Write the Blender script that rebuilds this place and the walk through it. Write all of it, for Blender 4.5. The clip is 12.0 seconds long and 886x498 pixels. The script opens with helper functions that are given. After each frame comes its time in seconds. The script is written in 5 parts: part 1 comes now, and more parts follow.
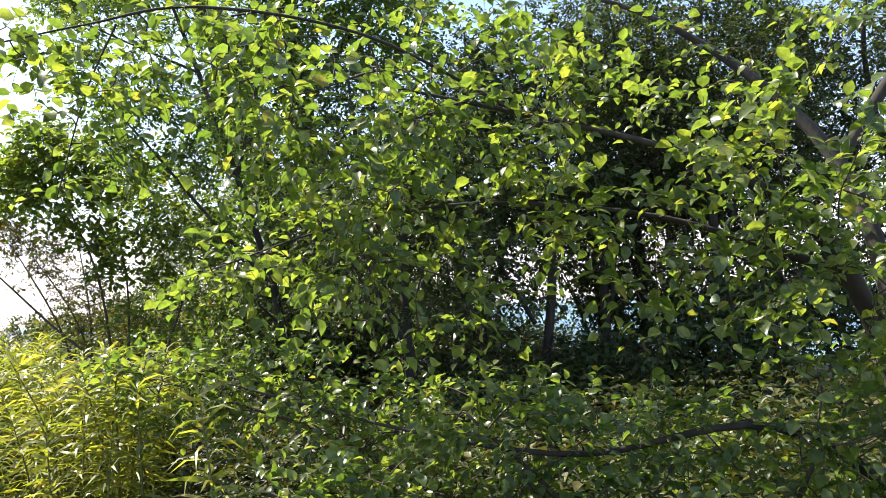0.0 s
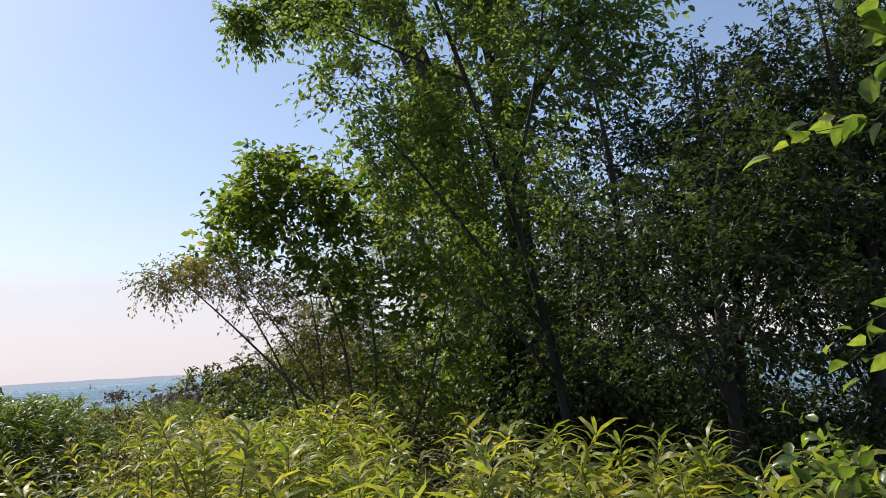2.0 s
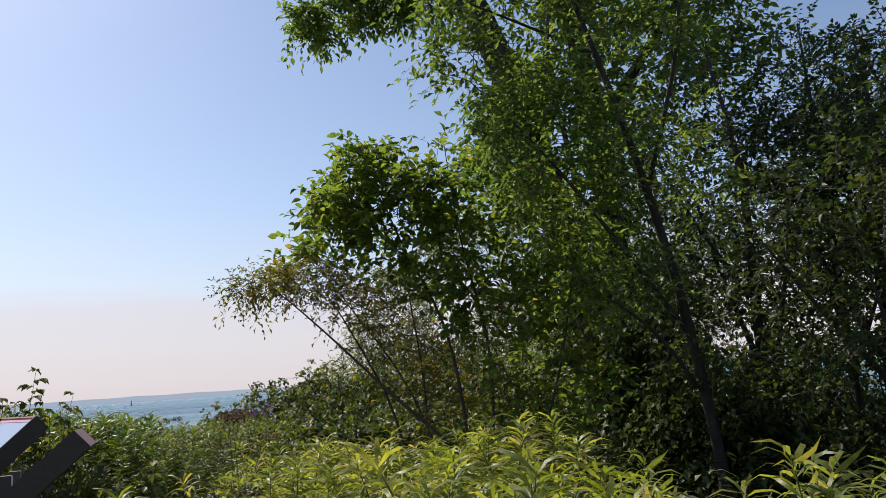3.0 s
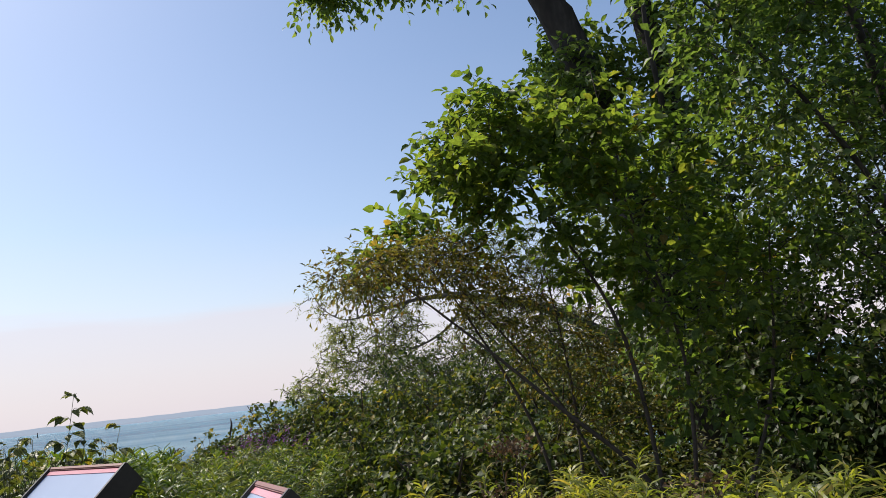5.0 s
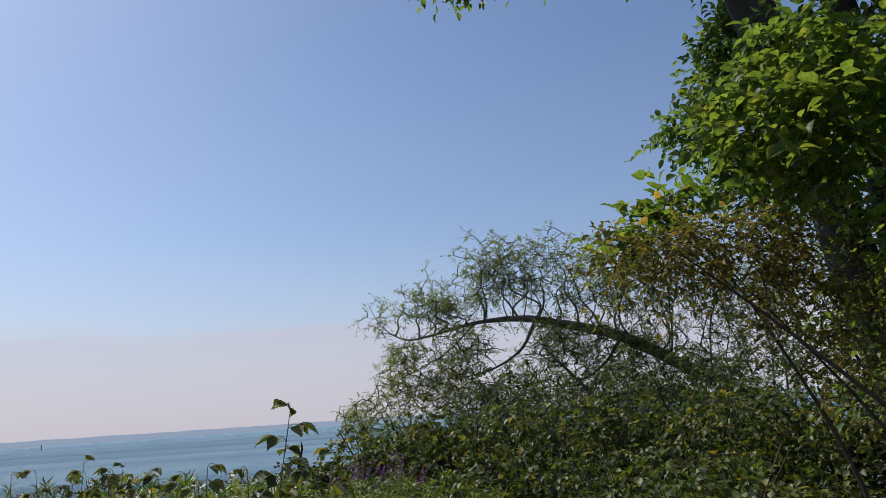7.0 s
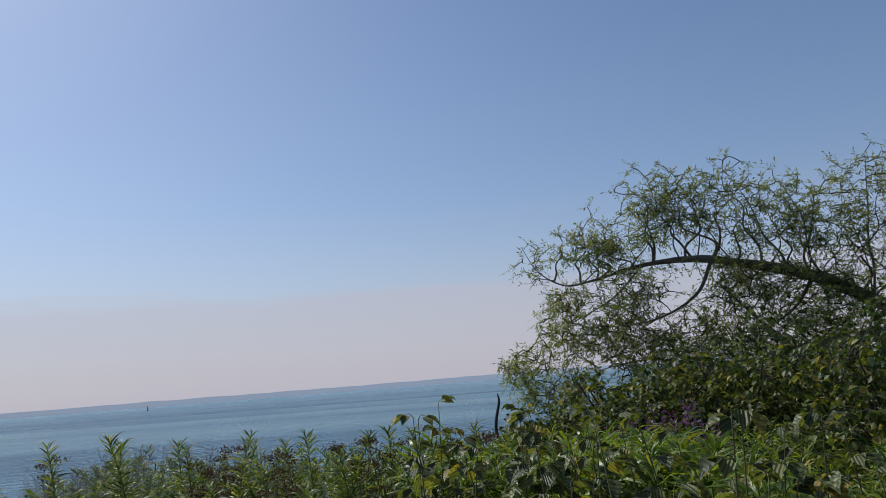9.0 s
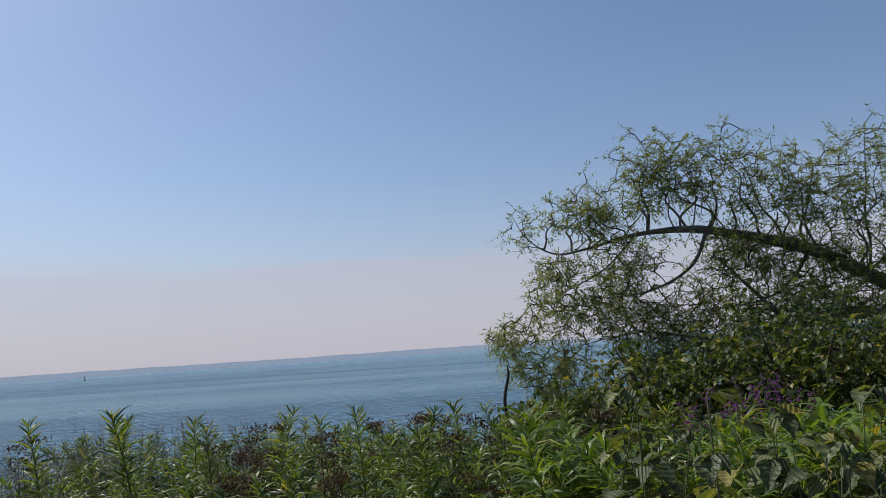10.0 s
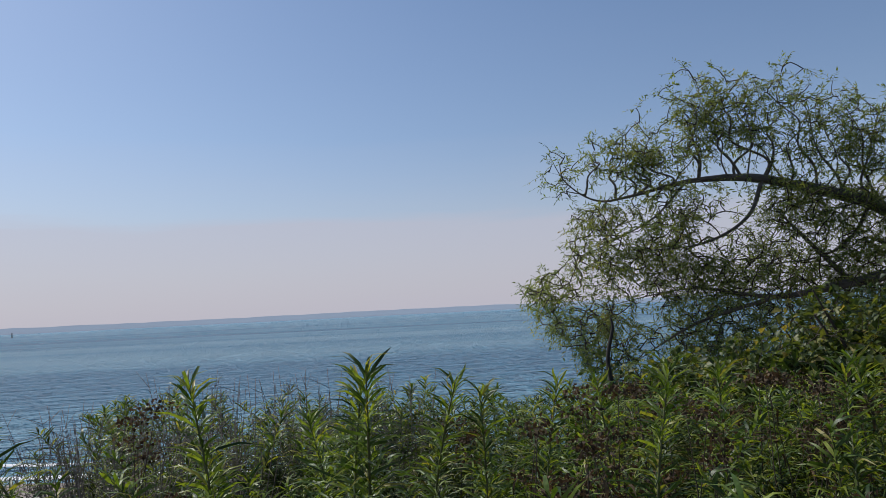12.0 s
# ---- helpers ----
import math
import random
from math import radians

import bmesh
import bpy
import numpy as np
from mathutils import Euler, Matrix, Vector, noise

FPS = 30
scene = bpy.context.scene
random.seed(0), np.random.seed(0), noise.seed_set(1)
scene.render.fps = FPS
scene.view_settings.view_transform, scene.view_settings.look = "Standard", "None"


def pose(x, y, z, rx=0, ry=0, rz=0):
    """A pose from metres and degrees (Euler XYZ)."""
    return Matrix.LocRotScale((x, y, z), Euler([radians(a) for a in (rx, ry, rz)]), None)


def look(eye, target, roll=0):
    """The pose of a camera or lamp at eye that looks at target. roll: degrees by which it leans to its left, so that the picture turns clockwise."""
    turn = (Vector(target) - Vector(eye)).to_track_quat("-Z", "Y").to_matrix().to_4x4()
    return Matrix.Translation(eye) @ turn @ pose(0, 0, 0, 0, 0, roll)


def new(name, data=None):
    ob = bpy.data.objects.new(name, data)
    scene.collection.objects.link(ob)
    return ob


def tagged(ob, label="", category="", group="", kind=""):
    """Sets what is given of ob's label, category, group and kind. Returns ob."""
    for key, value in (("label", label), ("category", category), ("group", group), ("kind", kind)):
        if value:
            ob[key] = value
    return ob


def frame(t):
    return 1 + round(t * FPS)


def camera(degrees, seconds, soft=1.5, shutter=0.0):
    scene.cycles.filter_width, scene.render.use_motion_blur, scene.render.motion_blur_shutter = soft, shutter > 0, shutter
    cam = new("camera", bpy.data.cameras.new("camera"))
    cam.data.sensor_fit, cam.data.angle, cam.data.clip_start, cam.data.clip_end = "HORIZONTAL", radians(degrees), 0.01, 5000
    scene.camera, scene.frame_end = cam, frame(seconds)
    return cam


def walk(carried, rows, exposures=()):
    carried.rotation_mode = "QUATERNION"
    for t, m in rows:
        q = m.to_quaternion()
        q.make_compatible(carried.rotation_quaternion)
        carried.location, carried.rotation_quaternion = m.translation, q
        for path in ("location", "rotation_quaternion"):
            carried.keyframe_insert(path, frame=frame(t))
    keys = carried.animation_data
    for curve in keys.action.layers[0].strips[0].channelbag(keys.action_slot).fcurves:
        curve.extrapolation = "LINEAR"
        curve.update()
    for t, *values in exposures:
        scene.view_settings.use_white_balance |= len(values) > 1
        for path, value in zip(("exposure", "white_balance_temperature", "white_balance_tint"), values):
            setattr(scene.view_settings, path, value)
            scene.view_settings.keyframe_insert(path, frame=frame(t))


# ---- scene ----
cam = camera(61.8, 12.0, soft=0.8)
PATH = [
    (0, (-0.024, 0.19, 1.438), (0.029, 2.183, 1.601), -3.4),
    (0.5, (-0.535, 0.544, 1.466), (-0.53, 2.538, 1.622), -4.1),
    (1, (-1.02, 0.886, 1.511), (-1.062, 2.879, 1.681), -4.9),
    (1.5, (-1.495, 1.242, 1.543), (-1.637, 3.216, 1.833), -3.3),
    (2, (-1.972, 1.58, 1.584), (-2.169, 3.546, 1.892), -3.4),
    (2.5, (-2.393, 1.969, 1.595), (-2.631, 3.93, 1.91), -3.5),
    (3, (-2.817, 2.258, 1.623), (-3.099, 4.207, 1.973), -3.9),
    (3.2, (-2.991, 2.366, 1.644), (-3.284, 4.305, 2.035), -3.6),
    (4.8, (-4.61, 3.451, 1.711), (-4.672, 5.418, 2.067), -6.3),
    (5, (-4.759, 3.608, 1.743), (-4.824, 5.574, 2.108), -6.6),
    (5.5, (-5.168, 3.923, 1.77), (-5.223, 5.883, 2.168), -7.0),
    (6, (-5.573, 4.275, 1.787), (-5.602, 6.225, 2.232), -6.6),
    (6.5, (-5.967, 4.658, 1.821), (-6.002, 6.607, 2.268), -4.5),
    (7, (-6.411, 4.935, 1.853), (-6.5, 6.883, 2.297), -4.0),
    (7.5, (-6.828, 5.292, 1.828), (-7.129, 7.216, 2.284), -3.15),
    (9.3, (-8.88, 6.603, 1.831), (-9.173, 8.556, 2.146), -5.1),
    (9.5, (-9.081, 6.784, 1.848), (-9.307, 8.75, 2.136), -5.0),
    (10, (-9.58, 7.291, 1.849), (-9.753, 9.265, 2.126), -3.9),
    (10.5, (-10.138, 7.774, 1.793), (-10.251, 9.755, 2.046), -3.3),
    (11, (-10.607, 8.233, 1.753), (-10.591, 10.225, 1.935), -3.0),
    (11.5, (-11.116, 8.654, 1.744), (-11.116, 10.646, 1.921), -2.5),
    (12, (-11.59, 9.103, 1.775), (-11.614, 11.095, 1.945), -2.9),
]
walk(cam, [(t, look(eye, target, roll)) for t, eye, target, roll in PATH],
     [(0, 1.3, 6800, 11), (0.5, 0.5, 6800, 11), (1.0, 0.52, 6800, 11), (1.5, 0.38, 6800, 11), (2.5, 0.08, 6700, 11), (3, 0.02, 6700, 11), (5, 0.14, 6700, 11), (5.5, 0.08, 6600, 11), (6.5, -0.25, 6300, 11),
      (7.0, -0.32, 6200, 11), (7.5, -0.66, 6100, 10), (9.5, -0.48, 6150, 10), (10.5, -0.38, 6150, 10), (11, -0.2, 6150, 10), (11.5, -0.42, 6150, 10), (12, -0.47, 6150, 10)])

# ---- sky, sun ----
SUN_AZ, SUN_EL = radians(-60), radians(51)      # azimuth from +y towards +x, height over the horizon
world = bpy.data.worlds.new("sky")
scene.world = world
world.use_nodes = True
wn, wl = world.node_tree.nodes, world.node_tree.links
wn.clear()
w_out = wn.new("ShaderNodeOutputWorld")
w_bg = wn.new("ShaderNodeBackground")
w_bg.inputs["Strength"].default_value = 0.14
sky = wn.new("ShaderNodeTexSky")
sky.sky_type, sky.sun_disc = "NISHITA", False
sky.sun_elevation, sky.sun_rotation = SUN_EL, SUN_AZ
sky.altitude, sky.air_density, sky.dust_density, sky.ozone_density = 0, 1.0, 1.15, 3.0
# a pale bank of haze lies along the whole horizon
w_co = wn.new("ShaderNodeTexCoord")
w_sep = wn.new("ShaderNodeSeparateXYZ")
w_map = wn.new("ShaderNodeMapping")
w_map.inputs["Scale"].default_value = (3.5, 3.5, 34)
w_noise = wn.new("ShaderNodeTexNoise")
w_noise.inputs["Scale"].default_value, w_noise.inputs["Detail"].default_value = 1.0, 4
w_add = wn.new("ShaderNodeMath")
w_add.operation = "MULTIPLY_ADD"
w_add.inputs[1].default_value = 0.045
w_ramp = wn.new("ShaderNodeValToRGB")
w_ramp.color_ramp.elements[0].position, w_ramp.color_ramp.elements[0].color = 0.0, (0.93, 0.93, 0.93, 1)
w_ramp.color_ramp.elements[1].position, w_ramp.color_ramp.elements[1].color = 0.140, (0.74, 0.72, 0.72, 1)
for at_z, v in ((0.158, 0.34), (0.26, 0.08), (0.5, 0.0)):
    e = w_ramp.color_ramp.elements.new(at_z)
    e.color = (v, v, v, 1)
w_mix = wn.new("ShaderNodeMixRGB")
w_mix.inputs["Color2"].default_value = (5.2, 4.9, 5.45, 1)
wl.new(w_co.outputs["Generated"], w_sep.inputs[0])
wl.new(w_co.outputs["Generated"], w_map.inputs[0])
wl.new(w_map.outputs[0], w_noise.inputs["Vector"])
wl.new(w_noise.outputs["Fac"], w_add.inputs[0])
wl.new(w_sep.outputs["Z"], w_add.inputs[2])
wl.new(w_add.outputs[0], w_ramp.inputs[0])
wl.new(w_ramp.outputs[0], w_mix.inputs["Fac"])
wl.new(sky.outputs[0], w_mix.inputs["Color1"])
wl.new(w_mix.outputs[0], w_bg.inputs["Color"])
wl.new(w_bg.outputs[0], w_out.inputs[0])

sun = new("sun", bpy.data.lights.new("sun", "SUN"))
sun.data.energy, sun.data.angle, sun.data.color = 5.0, radians(0.55), (1.0, 0.95, 0.86)
sun_dir = Vector((math.sin(SUN_AZ) * math.cos(SUN_EL), math.cos(SUN_AZ) * math.cos(SUN_EL), math.sin(SUN_EL)))
sun.matrix_basis = look(sun_dir * 40, (0, 0, 0))


# ---- materials ----
def material(name):
    m = bpy.data.materials.new(name)
    m.use_nodes = True
    m.node_tree.nodes.clear()
    out = m.node_tree.nodes.new("ShaderNodeOutputMaterial")
    return m, m.node_tree.nodes, m.node_tree.links, out


def ramp_node(nodes, stops, mode="LINEAR"):
    r = nodes.new("ShaderNodeValToRGB")
    r.color_ramp.interpolation = mode
    els = r.color_ramp.elements
    els[0].position, els[0].color = stops[0][0], (*stops[0][1], 1)
    els[1].position, els[1].color = stops[-1][0], (*stops[-1][1], 1)
    for p, c in stops[1:-1]:
        els.new(p).color = (*c, 1)
    return r


def leaf_material(name, stops, glow, through_part=0.4, rough=0.42, vein=0.0, wax=0.18):
    """A leaf: a waxy upper face and light that shines through; every leaf takes its own hue from the stops."""
    m, nd, ln, out = material(name)
    geo, info = nd.new("ShaderNodeNewGeometry"), nd.new("ShaderNodeObjectInfo")
    add, fr = nd.new("ShaderNodeMath"), nd.new("ShaderNodeMath")
    fr.operation = "FRACT"
    ln.new(geo.outputs["Random Per Island"], add.inputs[0])
    ln.new(info.outputs["Random"], add.inputs[1])
    ln.new(add.outputs[0], fr.inputs[0])
    hue = ramp_node(nd, stops)
    ln.new(fr.outputs[0], hue.inputs[0])
    co = nd.new("ShaderNodeTexCoord")
    no = nd.new("ShaderNodeTexNoise")
    no.inputs["Scale"].default_value, no.inputs["Detail"].default_value = 55, 3
    ln.new(co.outputs["Object"], no.inputs["Vector"])
    mot = ramp_node(nd, [(0.3, (0.62, 0.62, 0.62)), (0.7, (1.2, 1.2, 1.2))])
    ln.new(no.outputs["Fac"], mot.inputs[0])
    big = nd.new("ShaderNodeTexNoise")
    big.inputs["Scale"].default_value, big.inputs["Detail"].default_value = 1.3, 2
    ln.new(co.outputs["Object"], big.inputs["Vector"])
    bigr = ramp_node(nd, [(0.3, (0.75, 0.82, 0.8)), (0.7, (1.25, 1.12, 1.0))])
    ln.new(big.outputs["Fac"], bigr.inputs[0])
    mul, mul2 = nd.new("ShaderNodeMixRGB"), nd.new("ShaderNodeMixRGB")
    for n in (mul, mul2):
        n.blend_type = "MULTIPLY"
        n.inputs["Fac"].default_value = 1
    ln.new(hue.outputs[0], mul.inputs["Color1"])
    ln.new(mot.outputs[0], mul.inputs["Color2"])
    ln.new(mul.outputs[0], mul2.inputs["Color1"])
    ln.new(bigr.outputs[0], mul2.inputs["Color2"])
    face = nd.new("ShaderNodeBsdfPrincipled")
    face.inputs["Roughness"].default_value = rough
    face.inputs["Specular IOR Level"].default_value = wax
    ln.new(mul2.outputs[0], face.inputs["Base Color"])
    bump = nd.new("ShaderNodeBump")
    bump.inputs["Strength"].default_value, bump.inputs["Distance"].default_value = 0.35 + vein, 0.004
    ln.new(no.outputs["Fac"], bump.inputs["Height"])
    ln.new(bump.outputs[0], face.inputs["Normal"])
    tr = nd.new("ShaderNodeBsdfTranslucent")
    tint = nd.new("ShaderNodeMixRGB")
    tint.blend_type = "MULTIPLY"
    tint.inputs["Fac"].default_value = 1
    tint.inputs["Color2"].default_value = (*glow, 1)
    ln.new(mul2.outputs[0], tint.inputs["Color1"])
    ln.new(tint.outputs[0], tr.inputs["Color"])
    mix = nd.new("ShaderNodeMixShader")
    mix.inputs[0].default_value = through_part
    ln.new(face.outputs[0], mix.inputs[1])
    ln.new(tr.outputs[0], mix.inputs[2])
    ln.new(mix.outputs[0], out.inputs["Surface"])
    return m


def rough_material(name, stops, scale, rough=0.85, bump_m=0.01, stretch=(1, 1, 1), strength=0.7, metal=0.0, spec=0.3):
    """Bark, soil, board or metal: noise at two scales for colour and relief."""
    m, nd, ln, out = material(name)
    co, mp = nd.new("ShaderNodeTexCoord"), nd.new("ShaderNodeMapping")
    mp.inputs["Scale"].default_value = stretch
    a, b = nd.new("ShaderNodeTexNoise"), nd.new("ShaderNodeTexNoise")
    a.inputs["Scale"].default_value, a.inputs["Detail"].default_value = scale, 6
    b.inputs["Scale"].default_value, b.inputs["Detail"].default_value = scale * 0.12, 3
    ln.new(co.outputs["Object"], mp.inputs[0])
    for n in (a, b):
        ln.new(mp.outputs[0], n.inputs["Vector"])
    mixf = nd.new("ShaderNodeMath")
    mixf.operation = "MULTIPLY_ADD"
    mixf.inputs[1].default_value = 0.6
    half = nd.new("ShaderNodeMath")
    half.operation = "MULTIPLY"
    half.inputs[1].default_value = 0.4
    ln.new(b.outputs["Fac"], half.inputs[0])
    ln.new(a.outputs["Fac"], mixf.inputs[0])
    ln.new(half.outputs[0], mixf.inputs[2])
    r = ramp_node(nd, stops)
    ln.new(mixf.outputs[0], r.inputs[0])
    p = nd.new("ShaderNodeBsdfPrincipled")
    p.inputs["Roughness"].default_value, p.inputs["Metallic"].default_value = rough, metal
    p.inputs["Specular IOR Level"].default_value = spec
    bu = nd.new("ShaderNodeBump")
    bu.inputs["Strength"].default_value, bu.inputs["Distance"].default_value = strength, bump_m
    ln.new(a.outputs["Fac"], bu.inputs["Height"])
    ln.new(r.outputs[0], p.inputs["Base Color"])
    ln.new(bu.outputs[0], p.inputs["Normal"])
    ln.new(p.outputs[0], out.inputs["Surface"])
    return m


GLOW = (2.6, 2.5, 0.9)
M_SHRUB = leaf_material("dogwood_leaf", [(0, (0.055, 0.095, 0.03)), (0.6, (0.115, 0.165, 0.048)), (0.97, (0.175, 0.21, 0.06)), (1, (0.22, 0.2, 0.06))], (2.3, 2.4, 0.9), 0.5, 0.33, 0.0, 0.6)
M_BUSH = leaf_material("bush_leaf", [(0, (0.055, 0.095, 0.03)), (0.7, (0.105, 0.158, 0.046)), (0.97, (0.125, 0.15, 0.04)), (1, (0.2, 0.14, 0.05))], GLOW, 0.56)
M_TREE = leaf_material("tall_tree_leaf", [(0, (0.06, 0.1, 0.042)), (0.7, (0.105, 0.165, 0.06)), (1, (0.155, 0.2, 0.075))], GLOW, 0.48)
# darkened leaf green: the shade of the backlit thicket is put into the colour
M_SHADED = leaf_material("shaded_thicket_leaf", [(0, (0.03, 0.05, 0.022)), (0.7, (0.05, 0.08, 0.03)), (1, (0.09, 0.11, 0.04))], (2.2, 2.2, 0.9), 0.33)
M_WILLOW = leaf_material("willow_leaf", [(0, (0.13, 0.17, 0.06)), (0.6, (0.20, 0.24, 0.08)), (0.92, (0.28, 0.31, 0.12)), (1, (0.26, 0.2, 0.09))], (1.9, 1.9, 0.8), 0.38, 0.5)
M_VINE = leaf_material("vine_leaf", [(0, (0.03, 0.05, 0.017)), (0.55, (0.07, 0.1, 0.028)), (0.9, (0.15, 0.165, 0.045)), (1, (0.28, 0.22, 0.07))], (2.3, 2.3, 0.8), 0.28, 0.45, 0.0, 0.22)
M_GOLD = leaf_material("goldenrod_leaf", [(0, (0.11, 0.14, 0.032)), (0.5, (0.2, 0.225, 0.045)), (0.9, (0.30, 0.30, 0.075)), (1, (0.3, 0.23, 0.08))], (2.25, 2.25, 0.85), 0.45, 0.42, 0.0, 0.35)
M_GREEN = leaf_material("green_stalk_leaf", [(0, (0.026, 0.05, 0.014)), (0.5, (0.1, 0.155, 0.033)), (0.9, (0.235, 0.285, 0.055)), (1, (0.3, 0.26, 0.065))], (2.3, 2.3, 0.6), 0.29, 0.42, 0.0, 0.28)
# darker copy of the stalk green, with the shade low in the stand painted in
M_LOW_SHADED = leaf_material("shaded_low_weed_leaf", [(0, (0.02, 0.034, 0.01)), (0.5, (0.05, 0.074, 0.016)), (0.9, (0.11, 0.13, 0.028)), (1, (0.17, 0.13, 0.045))], (2.1, 2.1, 0.6), 0.14, 0.5)
M_PLUME = leaf_material("arching_leaf", [(0, (0.06, 0.105, 0.02)), (0.5, (0.145, 0.21, 0.034)), (0.92, (0.245, 0.295, 0.048)), (1, (0.34, 0.28, 0.06))], (2.2, 2.2, 0.6), 0.28, 0.4, 0.0, 0.35)
M_RASP = leaf_material("raspberry_leaf", [(0, (0.06, 0.078, 0.034)), (0.6, (0.115, 0.138, 0.055)), (0.9, (0.18, 0.19, 0.065)), (1, (0.29, 0.23, 0.05))], (2.1, 2.1, 0.7), 0.26, 0.45, 0.6, 0.3)


def add_veins(m, step=0.013):
    """Oblique side veins on both halves of a leaf that lies along its own y axis."""
    nd, ln = m.node_tree.nodes, m.node_tree.links
    co, sep = nd.new("ShaderNodeTexCoord"), nd.new("ShaderNodeSeparateXYZ")
    ln.new(co.outputs["Object"], sep.inputs[0])
    side, chev, freq, wave, half = (nd.new("ShaderNodeMath") for _ in range(5))
    side.operation, chev.operation, freq.operation, wave.operation, half.operation = "ABSOLUTE", "MULTIPLY_ADD", "MULTIPLY", "SINE", "MULTIPLY_ADD"
    chev.inputs[1].default_value, freq.inputs[1].default_value = -0.9, 2 * math.pi / step
    half.inputs[1].default_value, half.inputs[2].default_value = 0.3, 0.5
    ln.new(sep.outputs["X"], side.inputs[0])
    ln.new(side.outputs[0], chev.inputs[0])
    ln.new(sep.outputs["Y"], chev.inputs[2])
    ln.new(chev.outputs[0], freq.inputs[0])
    ln.new(freq.outputs[0], wave.inputs[0])
    ln.new(wave.outputs[0], half.inputs[0])
    bump = next(n for n in nd if n.type == "BUMP")
    bump.inputs["Strength"].default_value, bump.inputs["Distance"].default_value = 1.0, 0.004
    mottle = next(n for n in nd if n.type == "VALTORGB" and abs(n.color_ramp.elements[0].color[0] - 0.62) < 0.01)
    for socket in (bump.inputs["Height"], mottle.inputs[0]):
        ln.new(half.outputs[0], socket)


add_veins(M_RASP)
# kept dark: the shade near the ground is put into this leaf colour
M_UNDER = leaf_material("undergrowth_leaf", [(0, (0.025, 0.036, 0.013)), (0.6, (0.055, 0.076, 0.025)), (1, (0.14, 0.125, 0.05))], (2, 2, 0.8), 0.18)
M_RUST = leaf_material("rusty_leaf", [(0, (0.08, 0.088, 0.03)), (0.5, (0.135, 0.135, 0.04)), (0.88, (0.18, 0.155, 0.05)), (1, (0.21, 0.12, 0.045))], (1.9, 1.8, 0.7), 0.42)
M_PETAL = leaf_material("purple_petal", [(0, (0.16, 0.035, 0.2)), (0.6, (0.27, 0.06, 0.32)), (1, (0.38, 0.12, 0.38))], (1.5, 1.2, 1.5), 0.35)
M_DRY = leaf_material("dried_leaf", [(0, (0.05, 0.036, 0.026)), (0.6, (0.10, 0.07, 0.045)), (1, (0.18, 0.125, 0.075))], (1.4, 1.1, 0.8), 0.25, 0.7)
M_BARK = rough_material("grey_brown_bark", [(0.3, (0.022, 0.019, 0.016)), (0.55, (0.05, 0.044, 0.037)), (0.75, (0.1, 0.088, 0.075))], 14, 0.9, 0.02, (1, 1, 0.25))
M_TWIG = rough_material("dark_twig_bark", [(0.3, (0.04, 0.03, 0.024)), (0.7, (0.10, 0.078, 0.06))], 40, 0.85, 0.003)
M_WBARK = rough_material("willow_bark", [(0.3, (0.07, 0.058, 0.046)), (0.55, (0.15, 0.13, 0.105)), (0.75, (0.24, 0.21, 0.175))], 16, 0.9, 0.02, (0.3, 1, 1))
M_STALK = rough_material("green_stalk", [(0.3, (0.07, 0.085, 0.03)), (0.7, (0.14, 0.14, 0.06))], 60, 0.6, 0.001)
M_DEAD = rough_material("dead_grey_stalk", [(0.3, (0.10, 0.085, 0.07)), (0.7, (0.22, 0.19, 0.16))], 50, 0.85, 0.001)
M_FRAME = rough_material("dark_brown_painted_metal", [(0.3, (0.018, 0.014, 0.012)), (0.7, (0.035, 0.028, 0.024))], 30, 0.45, 0.001, strength=0.2, spec=0.5)
M_RIM = rough_material("red_brown_rim", [(0.3, (0.16, 0.05, 0.04)), (0.7, (0.22, 0.08, 0.06))], 30, 0.5, 0.001, strength=0.2, spec=0.5)
M_BOARD = rough_material("pale_blue_print", [(0.3, (0.27, 0.33, 0.46)), (0.7, (0.34, 0.41, 0.54))], 4, 0.28, 0.0005, strength=0.1, spec=0.5)
M_HEAD = rough_material("red_print", [(0.3, (0.58, 0.24, 0.27)), (0.7, (0.66, 0.32, 0.34))], 6, 0.28, 0.0005, strength=0.1, spec=0.5)
M_INK = rough_material("white_print", [(0.3, (0.72, 0.73, 0.76)), (0.7, (0.8, 0.8, 0.82))], 6, 0.3, 0.0005, strength=0.1, spec=0.5)


